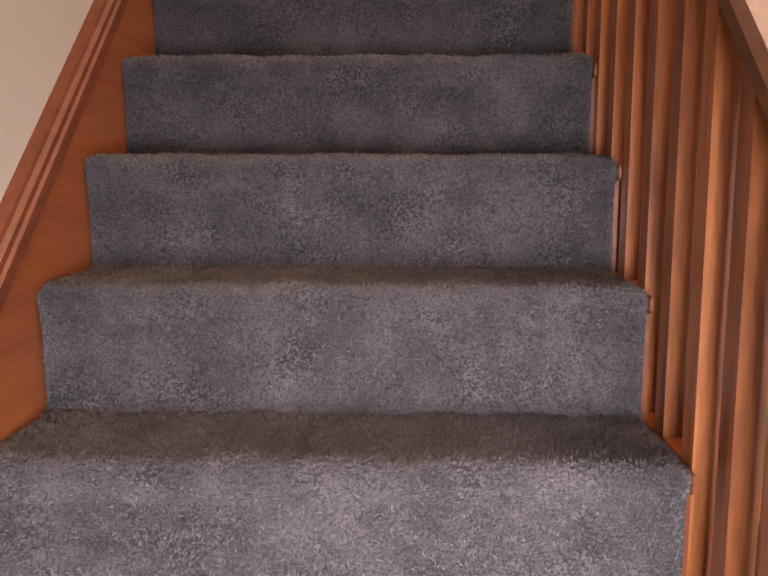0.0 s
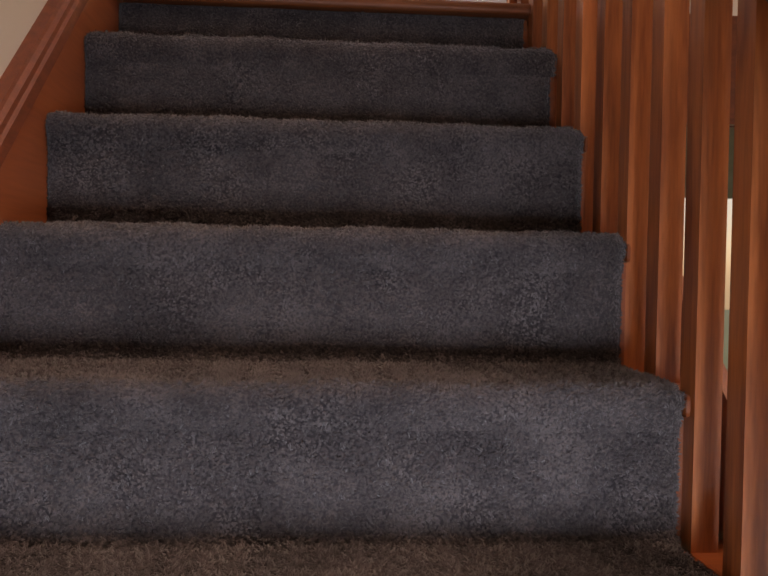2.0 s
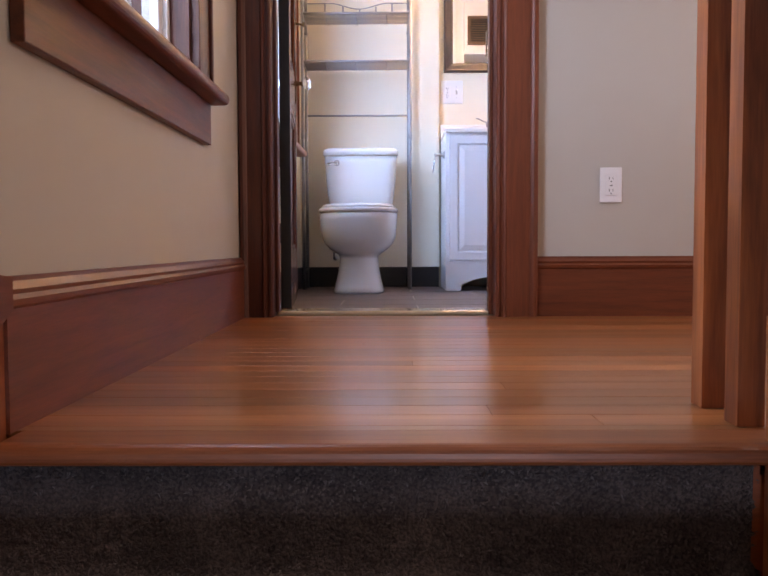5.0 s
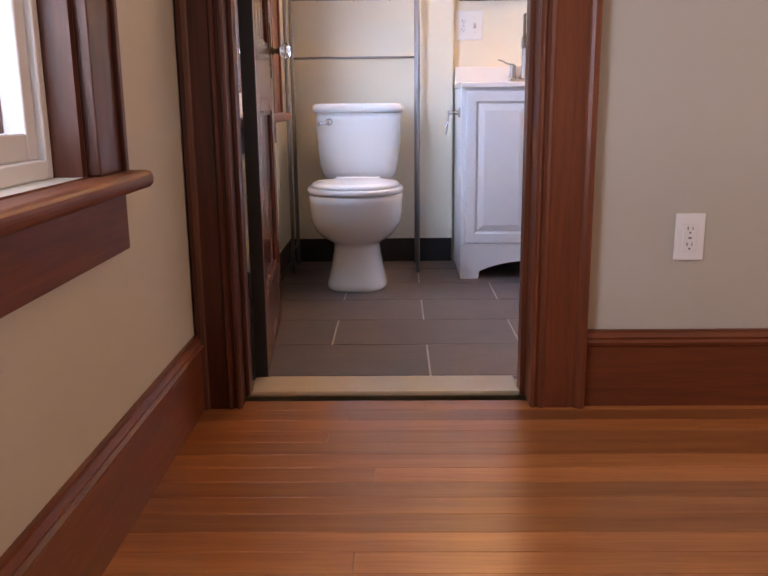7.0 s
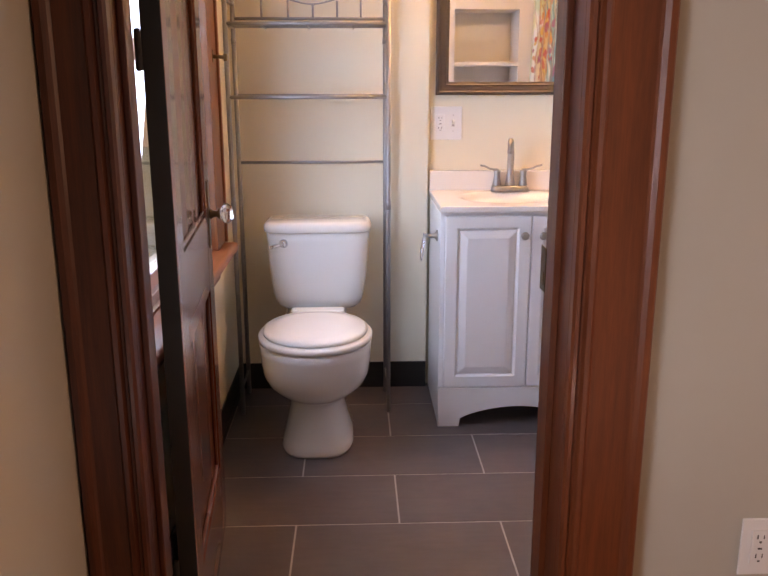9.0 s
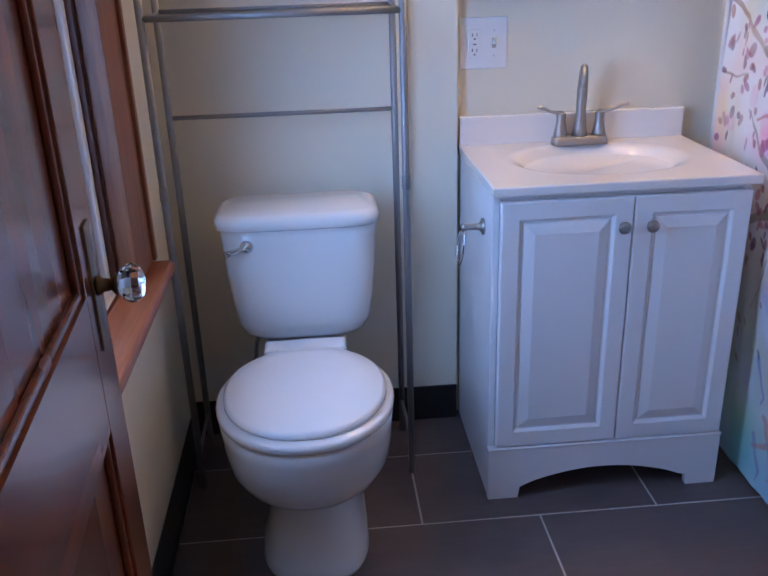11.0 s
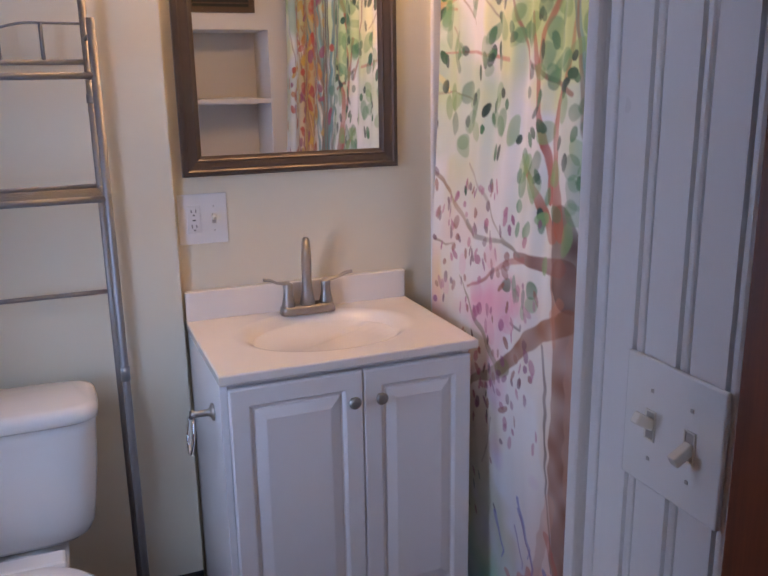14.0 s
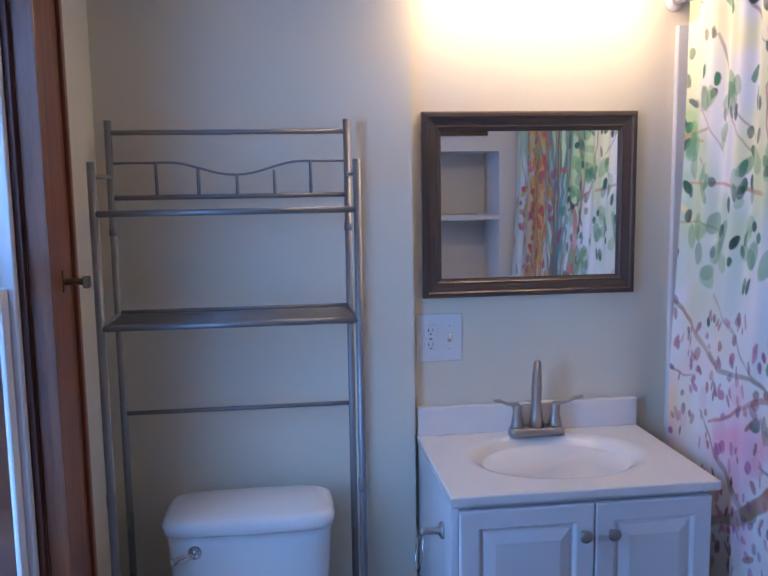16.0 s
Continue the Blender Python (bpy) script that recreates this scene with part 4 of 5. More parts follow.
faucet = thing("faucet", "brushed nickel two-handle faucet with a curved spout on the sink top", "faucet", (0.490, 5.932, TZ1))
FX, FY = 0.490, 5.932
bm = bmesh.new()
loft(bm, [superellipse(FX, FY, a, b, TZ1 + z, 5, 32) for z, a, b in ((0.0, 0.073, 0.026), (0.016, 0.071, 0.024), (0.021, 0.066, 0.020))])
part("base", bm, nickel, faucet)
bm = bmesh.new()
tube(bm, [(FX, FY, TZ1 + 0.018), (FX, FY, TZ1 + 0.045), (FX, FY - 0.001, TZ1 + 0.085), (FX, FY - 0.003, TZ1 + 0.13), (FX - 0.001, FY - 0.008, TZ1 + 0.165), (FX - 0.004, FY - 0.020, TZ1 + 0.189), (FX - 0.009, FY - 0.036, TZ1 + 0.197), (FX - 0.014, FY - 0.052, TZ1 + 0.188), (FX - 0.017, FY - 0.062, TZ1 + 0.170), (FX - 0.018, FY - 0.066, TZ1 + 0.150)], 0.01, 18,
     radii=[0.0215, 0.0165, 0.0125, 0.0135, 0.0120, 0.0105, 0.0095, 0.0088, 0.0082, 0.0080])
part("spout", bm, nickel, faucet)
for s in (-1, 1):
    bm = bmesh.new()
    lathe(bm, [(0.019, 0.018), (0.0165, 0.030), (0.0125, 0.052), (0.0115, 0.064), (0.0135, 0.078), (0.009, 0.082)], (FX + s * 0.051, FY, TZ1), (0, 0, 1), 20)
    part("handle_stem", bm, nickel, faucet)
    bm = bmesh.new()
    hx = FX + s * 0.051
    tube(bm, [(hx - s * 0.004, FY, TZ1 + 0.081), (hx + s * 0.014, FY - 0.004, TZ1 + 0.083), (hx + s * 0.032, FY - 0.010, TZ1 + 0.088), (hx + s * 0.050, FY - 0.016, TZ1 + 0.098), (hx + s * 0.068, FY - 0.022, TZ1 + 0.102)], 0.006, 10, radii=[0.008, 0.0058, 0.0046, 0.0054, 0.0050], flat=0.5)
    part("handle", bm, nickel, faucet)

holder = thing("toilet_paper_holder", "empty chrome ring paper holder screwed to the vanity's side", "toilet paper holder", (0.183, 5.655, 0.69))
bm = bmesh.new()
lathe(bm, [(0.020, 0), (0.020, 0.004), (0.012, 0.008), (0.008, 0.012), (0.007, 0.040), (0.010, 0.044), (0.010, 0.052)], (0.1835, 5.655, 0.690), (-1, 0, 0), 20)
part("post", bm, nickel, holder)
bm = bmesh.new()
tube(bm, [(0.136 - 0.012 * math.sin(math.pi * i / 24) * math.sin(math.pi * i / 24), 5.655 + 0.036 * math.sin(2 * math.pi * i / 24), 0.650 + 0.046 * math.cos(2 * math.pi * i / 24) - 0.004) for i in range(23)], 0.0032, 8)
part("ring", bm, chrome, holder)

# ---- mirror ----
mirror = thing("wall_mirror", "rectangular mirror in a dark bronze moulded frame above the sink", "mirror", (0.485, BY2, 1.41))
MX0, MX1, MZ0, MZ1 = 0.201, 0.768, 1.175, 1.648
bm = bmesh.new()
chain = [(0.0, 0.0005), (0.0, 0.018), (0.004, 0.023), (0.012, 0.024), (0.016, 0.020), (0.022, 0.019), (0.034, 0.015), (0.038, 0.016), (0.042, 0.012), (0.049, 0.009), (0.049, 0.004)]
loft(bm, [[(MX0 + i, BY2 - d, MZ0 + i), (MX1 - i, BY2 - d, MZ0 + i), (MX1 - i, BY2 - d, MZ1 - i), (MX0 + i, BY2 - d, MZ1 - i)] for i, d in chain], smooth=False, caps=False)
part("mirror_frame", bm, mirror_frame_mat, mirror)
boxes("mirror_glass", [(MX0 + 0.046, MX1 - 0.046, BY2 - 0.008, BY2 - 0.003, MZ0 + 0.046, MZ1 - 0.046)], mirror_glass, mirror, "silvered glass")

# ---- vanity light ----
lamp = thing("vanity_light", "lit nickel vanity light with frosted bell shades above the mirror", "wall lamp", (0.50, BY2, 2.03))
boxes("backplate", [(0.19, 0.83, BY2 - 0.022, BY2 - 0.0005, 1.995, 2.075)], nickel, lamp, bevel=0.005)
for x in (0.295, 0.508, 0.720):
    bm = bmesh.new()
    lathe(bm, [(0.070, 0.0), (0.066, 0.010), (0.055, 0.030), (0.044, 0.055), (0.036, 0.080), (0.030, 0.098)], (x, 5.855, 1.922), (0, 0, 1), 24)
    part("shade", bm, shade_glow, lamp, "glowing frosted glass bell shade")
    bm = bmesh.new()
    lathe(bm, [(0.028, 0.0), (0.028, 0.03), (0.016, 0.036)], (x, 5.855, 2.021), (0, 0, 1), 20)
    tube(bm, [(x, 5.855, 2.05), (x, 5.90, 2.062), (x, 5.945, 2.055), (x, 5.970, 2.04)], 0.008, 10)
    part("socket", bm, nickel, lamp)
for x in (0.19, 0.400, 0.612):
    bm = bmesh.new()
    lathe(bm, [(0.034, 0.0), (0.046, 0.005), (0.044, 0.009), (0.051, 0.014), (0.049, 0.018), (0.055, 0.024), (0.053, 0.028), (0.056, 0.036), (0.054, 0.07), (0.03, 0.085)], (x, 5.86, 1.953), (0, 0, 1), 24)
    tube(bm, [(x, 5.86, 2.02), (x, 5.97, 2.03)], 0.008, 8)
    part("ribbed_cup", bm, nickel, lamp, "ribbed nickel cup")

# ---- shelf rack over the toilet ----
rack = thing("over_toilet_rack", "empty grey metal over-toilet rack with two wire shelves", "shelf rack", (-0.27, 5.8, 0))
RXL, RXR, RYF, RYB = -0.5445, 0.0075, 5.690, 5.900
for x in (RXL, RXR):
    bm = bmesh.new()
    tube(bm, [(x, RYF, 0.0), (x, RYF, 1.525)], 0.0085, 12)
    lathe(bm, [(0.010, 0), (0.010, 0.03), (0.0087, 0.032)], (x, RYF, 0.78), (0, 0, 1), 12)
    part("front_post", bm, rack_metal, rack)
    bm = bmesh.new()
    tube(bm, [(x - 0.003, RYB, 0.0), (x - 0.003, RYB, 1.625)], 0.0085, 12)
    lathe(bm, [(0.010, 0), (0.010, 0.02)], (x - 0.003, RYB, 1.36), (0, 0, 1), 12)
    part("back_post", bm, rack_metal, rack)
    for z in (1.495, 1.415, 1.172, 0.10):
        bm = bmesh.new()
        tube(bm, [(x, RYF, z), (x - 0.003, RYB, z)], 0.005, 8)
        part("side_bar", bm, rack_metal, rack)
for z, r in ((1.597, 0.006), (1.447, 0.006), (1.177, 0.005), (0.930, 0.0055)):
    bm = bmesh.new(); tube(bm, [(RXL, RYB, z), (RXR, RYB, z)], r, 10); part("back_bar", bm, rack_metal, rack)
bm = bmesh.new()
arc = [(RXL, RYB, 1.527), (-0.43, RYB, 1.528)] + [(-0.42 + i * 0.02, RYB, 1.513 + 0.0155 * math.cos(2 * math.pi * i / 16)) for i in range(1, 17)] + [(-0.085, RYB, 1.528), (RXR, RYB, 1.527)]
tube(bm, arc, 0.0028, 8)
part("arched_wire", bm, rack_metal, rack)
for x, z in ((-0.443, 1.528), (-0.347, 1.512), (-0.257, 1.498), (-0.169, 1.508), (-0.083, 1.528)):
    bm = bmesh.new(); tube(bm, [(x, RYB, 1.447), (x, RYB, z)], 0.0042, 8); part("spindle", bm, rack_metal, rack)
for z in (1.417, 1.174):
    bm = bmesh.new(); tube(bm, [(RXL, RYF, z), (RXR, RYF, z)], 0.007, 10); part("shelf_rail", bm, rack_metal, rack)
    bm = bmesh.new()
    for i in range(1, 20):
        yy = RYF + (RYB - RYF) * i / 20
        tube(bm, [(RXL + 0.004, yy, z - 0.002), (RXR - 0.004, yy, z - 0.002)], 0.0014, 4)
    for x in (-0.43, -0.27, -0.11):
        tube(bm, [(x, RYF, z - 0.005), (x, RYB, z - 0.005)], 0.0028, 6)
    part("shelf_mesh", bm, rack_metal, rack, "fine wire shelf", kind="stuff")

# ---- shower rod and curtain ----
rod = thing("shower_rod", "white shower curtain rod over the bathtub", "shower rod", (0.866, 5.3, 1.925))
bm = bmesh.new()
tube(bm, [(0.866, 4.562, 1.925), (0.866, 5.988, 1.925)], 0.0125, 16)
lathe(bm, [(0.026, 0), (0.026, 0.006), (0.016, 0.016)], (0.866, 5.9895, 1.925), (0, -1, 0), 20)
part("rod", bm, rod_white, rod)

CY0, CY1, CZ0, CZ1 = 4.62, 5.868, 0.018, 1.898
GW, GH = 500, 750


def paint_curtain():
    """The print of the curtain, worked out on a grid of heights by widths: washes, stems, twigs and leaves in watercolour."""
    r = np.random.default_rng(11)
    yy, zz = np.meshgrid(np.linspace(CY0, CY1, GW), np.linspace(CZ0, CZ1, GH))

    def soft(n, seed):
        """Smooth noise with n cells across."""
        q = np.random.default_rng(seed)
        g = q.random((int(n * 1.5) + 3, n + 3))
        u, v = (yy - CY0) / (CY1 - CY0) * n, (zz - CZ0) / (CZ1 - CZ0) * n * 1.5
        i, j = v.astype(int), u.astype(int)
        fu, fv = u - j, v - i
        fu, fv = fu * fu * (3 - 2 * fu), fv * fv * (3 - 2 * fv)
        return (g[i, j] * (1 - fu) + g[i, j + 1] * fu) * (1 - fv) + (g[i + 1, j] * (1 - fu) + g[i + 1, j + 1] * fu) * fv
    n1, n2, n3 = soft(5, 1), soft(11, 2), soft(26, 3)
    wob = (soft(40, 4) - 0.5) * 0.022
    img = np.ones((GH, GW, 3)) * np.array((0.82, 0.81, 0.80))

    def wash(mask, col, a):
        nonlocal img
        m = (np.clip(mask, 0, 1) * a)[..., None]
        img = img * (1 - m) + img * np.array(col) * 1.18 * m

    def band(c, w, v):
        return np.exp(-((v - c) / w) ** 2)
    blob = np.clip((n1 * 0.5 + n2 * 0.35 + n3 * 0.15 - 0.42) * 6, 0, 1)
    blob2 = np.clip((soft(7, 8) * 0.5 + soft(15, 9) * 0.5 - 0.48) * 6, 0, 1)
    wash(blob * np.clip((zz - 1.0) / 0.5, 0, 1), (0.40, 0.62, 0.36), 0.68)
    wash(blob2 * np.clip((zz - 0.95) / 0.5, 0, 1), (0.88, 0.88, 0.35), 0.55)
    wash(blob2 * band(0.78, 0.30, zz), (0.92, 0.58, 0.66), 0.6)
    wash(blob * band(0.62, 0.3, zz), (0.80, 0.66, 0.50), 0.6)
    wash(blob2 * band(0.38, 0.25, zz), (0.62, 0.56, 0.82), 0.6)
    wash(np.clip(blob + 0.3, 0, 1) * band(0.28, 0.18, zz) * band(5.32, 0.16, yy), (0.90, 0.38, 0.24), 0.8)
    wash(blob2 * band(0.20, 0.22, zz) * band(5.22, 0.12, yy), (0.22, 0.26, 0.70), 0.9)
    wash(np.clip(blob + 0.35, 0, 1) * band(0.10, 0.16, zz), (0.48, 0.74, 0.80), 0.8)
    wash(blob * band(0.30, 0.12, zz) * band(5.62, 0.2, yy), (0.66, 0.80, 0.40), 0.7)
    wash(np.clip(blob + 0.25, 0, 1) * band(1.35, 0.6, zz) * band(4.93, 0.14, yy), (0.95, 0.42, 0.13), 0.9)
    wash(blob2 * band(1.35, 0.6, zz) * band(4.90, 0.12, yy), (0.95, 0.80, 0.40), 0.6)
    wash(blob2 * band(1.3, 0.5, zz) * band(5.10, 0.15, yy), (0.50, 0.70, 0.72), 0.55)

    wash(np.clip(blob + 0.45, 0, 1) * band(5.80, 0.17, yy) * band(0.55, 0.26, zz), (0.72, 0.60, 0.42), 0.75)
    wash(np.clip(blob2 + 0.3, 0, 1) * band(5.53, 0.12, yy) * band(0.33, 0.12, zz), (0.66, 0.66, 0.92), 0.8)
    wash(np.clip(blob2 + 0.4, 0, 1) * band(5.62, 0.10, yy) * band(0.17, 0.06, zz), (0.86, 0.88, 0.40), 0.8)
    wash(band(5.60, 0.07, yy) * band(0.08, 0.09, zz), (0.30, 0.72, 0.60), 0.8)
    wash(band(0.03, 0.08, zz) * (yy > 5.2), (0.50, 0.72, 0.82), 0.8)
    wash(np.clip(blob + 0.4, 0, 1) * band(5.30, 0.10, yy) * band(0.36, 0.16, zz), (0.88, 0.55, 0.48), 0.8)
    wash(np.clip(blob2 + 0.2, 0, 1) * band(5.58, 0.13, yy) * band(0.90, 0.05, zz), (0.88, 0.42, 0.62), 0.75)
    wash(np.clip(blob2 + 0.2, 0, 1) * band(5.82, 0.08, yy) * band(0.90, 0.06, zz), (0.90, 0.90, 0.45), 0.7)

    def stroke(pts, w0, w1, col, a=0.8):
        nonlocal img
        pts = [np.array(p, float) for p in pts]
        total = sum(np.hypot(*(q - p)) for p, q in zip(pts, pts[1:]))
        s0 = 0.0
        cover = np.zeros((GH, GW))
        for p, q in zip(pts, pts[1:]):
            L = np.hypot(*(q - p))
            wm = max(w0, w1) + 0.02
            j0, j1 = [int(np.clip((v - CY0) / (CY1 - CY0) * GW, 0, GW)) for v in (min(p[0], q[0]) - wm, max(p[0], q[0]) + wm)]
            i0, i1 = [int(np.clip((v - CZ0) / (CZ1 - CZ0) * GH, 0, GH)) for v in (min(p[1], q[1]) - wm, max(p[1], q[1]) + wm)]
            if j1 > j0 and i1 > i0:
                Y, Z = yy[i0:i1, j0:j1] + wob[i0:i1, j0:j1] * 0.5, zz[i0:i1, j0:j1]
                t = np.clip(((Y - p[0]) * (q[0] - p[0]) + (Z - p[1]) * (q[1] - p[1])) / (L * L), 0, 1)
                d = np.hypot(Y - p[0] - t * (q[0] - p[0]), Z - p[1] - t * (q[1] - p[1]))
                w = w0 + (w1 - w0) * (s0 + t * L) / total
                c = np.clip((w - d) / 0.003 + 0.5, 0, 1)
                cover[i0:i1, j0:j1] = np.maximum(cover[i0:i1, j0:j1], c)
            s0 += L
        m = (cover * a * (0.75 + 0.5 * (n3 - 0.2)))[..., None].clip(0, 1)
        img = img * (1 - m) + np.array(col) * (0.8 + 0.5 * n2[..., None]) * m

    def leaf_dot(y, z, a, b, ang, col, al=0.8):
        nonlocal img
        m0 = max(a, b) + 0.01
        j0, j1 = [int(np.clip((v - CY0) / (CY1 - CY0) * GW, 0, GW)) for v in (y - m0, y + m0)]
        i0, i1 = [int(np.clip((v - CZ0) / (CZ1 - CZ0) * GH, 0, GH)) for v in (z - m0, z + m0)]
        if j1 <= j0 or i1 <= i0:
            return
        Y, Z = yy[i0:i1, j0:j1] - y + wob[i0:i1, j0:j1] * 0.4, zz[i0:i1, j0:j1] - z
        c, s = math.cos(ang), math.sin(ang)
        d = np.hypot((Y * c + Z * s) / a, (-Y * s + Z * c) / b)
        m = (np.clip((1 - d) * 8, 0, 1) * al * (0.7 + 0.6 * (n3[i0:i1, j0:j1] - 0.2)))[..., None].clip(0, 1)
        img[i0:i1, j0:j1] = img[i0:i1, j0:j1] * (1 - m) + np.array(col) * m
    brown, red, dark = (0.13, 0.055, 0.045), (0.36, 0.07, 0.04), (0.10, 0.06, 0.05)
    # trunk, boughs and branches of the tree
    bark, rust, olive = (0.19, 0.055, 0.032), (0.40, 0.095, 0.050), (0.24, 0.19, 0.08)
    stroke([(5.24, 0.10), (5.27, 0.36), (5.27, 0.58), (5.25, 0.75), (5.25, 0.84), (5.26, 0.92), (5.27, 1.01)], 0.032, 0.042, (0.27, 0.095, 0.055), 0.88)
    stroke([(5.235, 0.20), (5.24, 0.62), (5.235, 0.95)], 0.014, 0.012, (0.50, 0.27, 0.20), 0.6)
    stroke([(5.25, 1.00), (5.27, 1.07), (5.29, 1.12)], 0.056, 0.036, (0.085, 0.028, 0.022), 0.92)
    stroke([(5.306, 0.33), (5.318, 0.58), (5.316, 0.76), (5.336, 0.85)], 0.003, 0.006, (0.08, 0.035, 0.03), 0.8)
    stroke([(5.245, 0.93), (5.29, 0.905), (5.337, 0.884), (5.392, 0.844), (5.441, 0.80), (5.515, 0.742)], 0.024, 0.015, (0.26, 0.080, 0.032), 0.92)
    stroke([(5.49, 0.755), (5.56, 0.71), (5.62, 0.69), (5.70, 0.63)], 0.020, 0.004, olive, 0.75)
    stroke([(5.52, 0.75), (5.57, 0.78), (5.62, 0.83), (5.72, 0.92)], 0.012, 0.003, olive, 0.65)
    stroke([(5.47, 0.865), (5.42, 0.862)], 0.004, 0.003, dark)
    stroke([(5.27, 0.96), (5.30, 0.93), (5.29, 0.87)], 0.012, 0.008, (0.50, 0.17, 0.10), 0.5)
    stroke([(5.28, 1.03), (5.36, 1.023), (5.417, 1.024), (5.461, 1.022)], 0.020, 0.009, (0.24, 0.07, 0.05), 0.9)
    stroke([(5.417, 1.020), (5.477, 1.005), (5.553, 0.966), (5.622, 0.925), (5.672, 0.904)], 0.008, 0.003, (0.50, 0.16, 0.14), 0.8)
    stroke([(5.32, 1.09), (5.363, 1.133), (5.392, 1.17), (5.421, 1.200), (5.456, 1.240)], 0.018, 0.004, rust, 0.85)
    stroke([(5.29, 1.10), (5.320, 1.18), (5.333, 1.24), (5.341, 1.299), (5.334, 1.35), (5.318, 1.378)], 0.020, 0.010, rust, 0.9)
    stroke([(5.34, 1.16), (5.352, 1.208), (5.372, 1.267), (5.395, 1.326), (5.410, 1.397), (5.427, 1.468), (5.441, 1.525)], 0.013, 0.006, (0.44, 0.07, 0.05), 0.9)
    stroke([(5.450, 1.43), (5.371, 1.398), (5.318, 1.382), (5.290, 1.368)], 0.006, 0.005, (0.26, 0.12, 0.08), 0.9)
    stroke([(5.412, 1.41), (5.395, 1.478), (5.366, 1.536), (5.343, 1.601), (5.320, 1.664), (5.301, 1.743), (5.29, 1.87)], 0.008, 0.004, (0.48, 0.10, 0.06), 0.9)
    stroke([(5.318, 1.375), (5.300, 1.438), (5.285, 1.52), (5.262, 1.62), (5.25, 1.80)], 0.007, 0.002, (0.42, 0.16, 0.08), 0.75)
    stroke([(5.446, 1.400), (5.467, 1.448), (5.498, 1.512), (5.528, 1.577), (5.536, 1.66), (5.50, 1.71), (5.43, 1.73)], 0.005, 0.002, (0.36, 0.13, 0.09), 0.85)
    stroke([(5.36, 1.74), (5.389, 1.692), (5.424, 1.650), (5.46, 1.62)], 0.003, 0.002, dark, 0.85)
    stroke([(5.31, 1.76), (5.292, 1.67), (5.275, 1.60), (5.25, 1.56)], 0.003, 0.002, brown, 0.8)
    stroke([(5.945, 1.230), (5.878, 1.166), (5.80, 1.130), (5.751, 1.100), (5.698, 1.060), (5.650, 1.036)], 0.007, 0.006, (0.38, 0.24, 0.14), 0.85)
    stroke([(5.690, 1.062), (5.648, 1.036), (5.588, 1.034), (5.510, 1.046), (5.478, 1.035), (5.437, 1.024)], 0.007, 0.004, (0.27, 0.23, 0.19), 0.85)
    stroke([(5.70, 1.20), (5.613, 1.138), (5.577, 1.097), (5.532, 1.064), (5.467, 1.032)], 0.004, 0.003, (0.35, 0.30, 0.24), 0.75)
    stroke([(5.861, 1.461), (5.688, 1.459), (5.605, 1.447), (5.528, 1.438)], 0.002, 0.005, (0.52, 0.18, 0.14), 0.8)
    stroke([(5.897, 1.575), (5.818, 1.583), (5.759, 1.588)], 0.006, 0.003, (0.44, 0.27, 0.13), 0.8)
    stroke([(5.897, 1.575), (5.840, 1.566), (5.790, 1.560)], 0.006, 0.003, (0.48, 0.26, 0.15), 0.7)
    for p in ([(5.84, 1.66), (5.76, 1.60), (5.70, 1.52)], [(5.80, 1.52), (5.74, 1.46)], [(5.90, 1.36), (5.78, 1.37), (5.70, 1.35)], [(5.62, 1.86), (5.56, 1.76), (5.50, 1.72)], [(5.74, 1.80), (5.70, 1.70), (5.64, 1.62), (5.57, 1.55)],
              [(5.66, 1.60), (5.60, 1.53)], [(5.56, 0.60), (5.59, 0.52), (5.62, 0.46)], [(5.86, 0.99), (5.80, 0.985), (5.74, 1.00)]):
        stroke(p, 0.0032, 0.0018, (0.33, 0.22, 0.15), 0.7)
    stroke([(5.90, 1.42), (5.86, 1.40), (5.83, 1.37)], 0.009, 0.005, (0.78, 0.62, 0.22), 0.6)
    # runs of red, teal and blue near the hem
    stroke([(5.30, 0.50), (5.34, 0.40), (5.37, 0.30), (5.36, 0.20)], 0.022, 0.012, (0.62, 0.30, 0.22), 0.5)
    stroke([(5.55, 0.12), (5.48, 0.155), (5.43, 0.20), (5.40, 0.28)], 0.005, 0.012, (0.62, 0.16, 0.10), 0.75)
    stroke([(5.44, 0.23), (5.40, 0.24), (5.38, 0.20)], 0.022, 0.012, (0.66, 0.17, 0.11), 0.7)
    stroke([(5.36, 0.22), (5.31, 0.22), (5.27, 0.17), (5.25, 0.11)], 0.016, 0.010, (0.13, 0.11, 0.42), 0.75)
    stroke([(5.24, 0.46), (5.22, 0.36), (5.20, 0.20)], 0.016, 0.008, (0.14, 0.15, 0.48), 0.6)
    # shrub of stems at the near end
    for i in range(34):
        y0 = 5.17 + r.normal(0, 0.035)
        y1 = y0 + r.normal(-0.02, 0.11)
        col = [(0.10, 0.22, 0.20), (0.20, 0.12, 0.09), (0.09, 0.28, 0.30), (0.26, 0.12, 0.06)][i % 4]
        stroke([(y0, 1.10), (y0 + (y1 - y0) * 0.35, 1.28), (y1, 1.55), (y1 + (y1 - y0) * 0.4, 1.88)], 0.008, 0.0025, col, 0.8)
    for i in range(10):
        y0 = 4.92 + r.normal(0, 0.07)
        stroke([(y0 + 0.12, 0.6 + r.random() * 0.3), (y0, 1.1), (y0 - 0.08 + r.normal(0, 0.05), 1.6)], 0.006, 0.002, (0.40, 0.15, 0.06), 0.8)
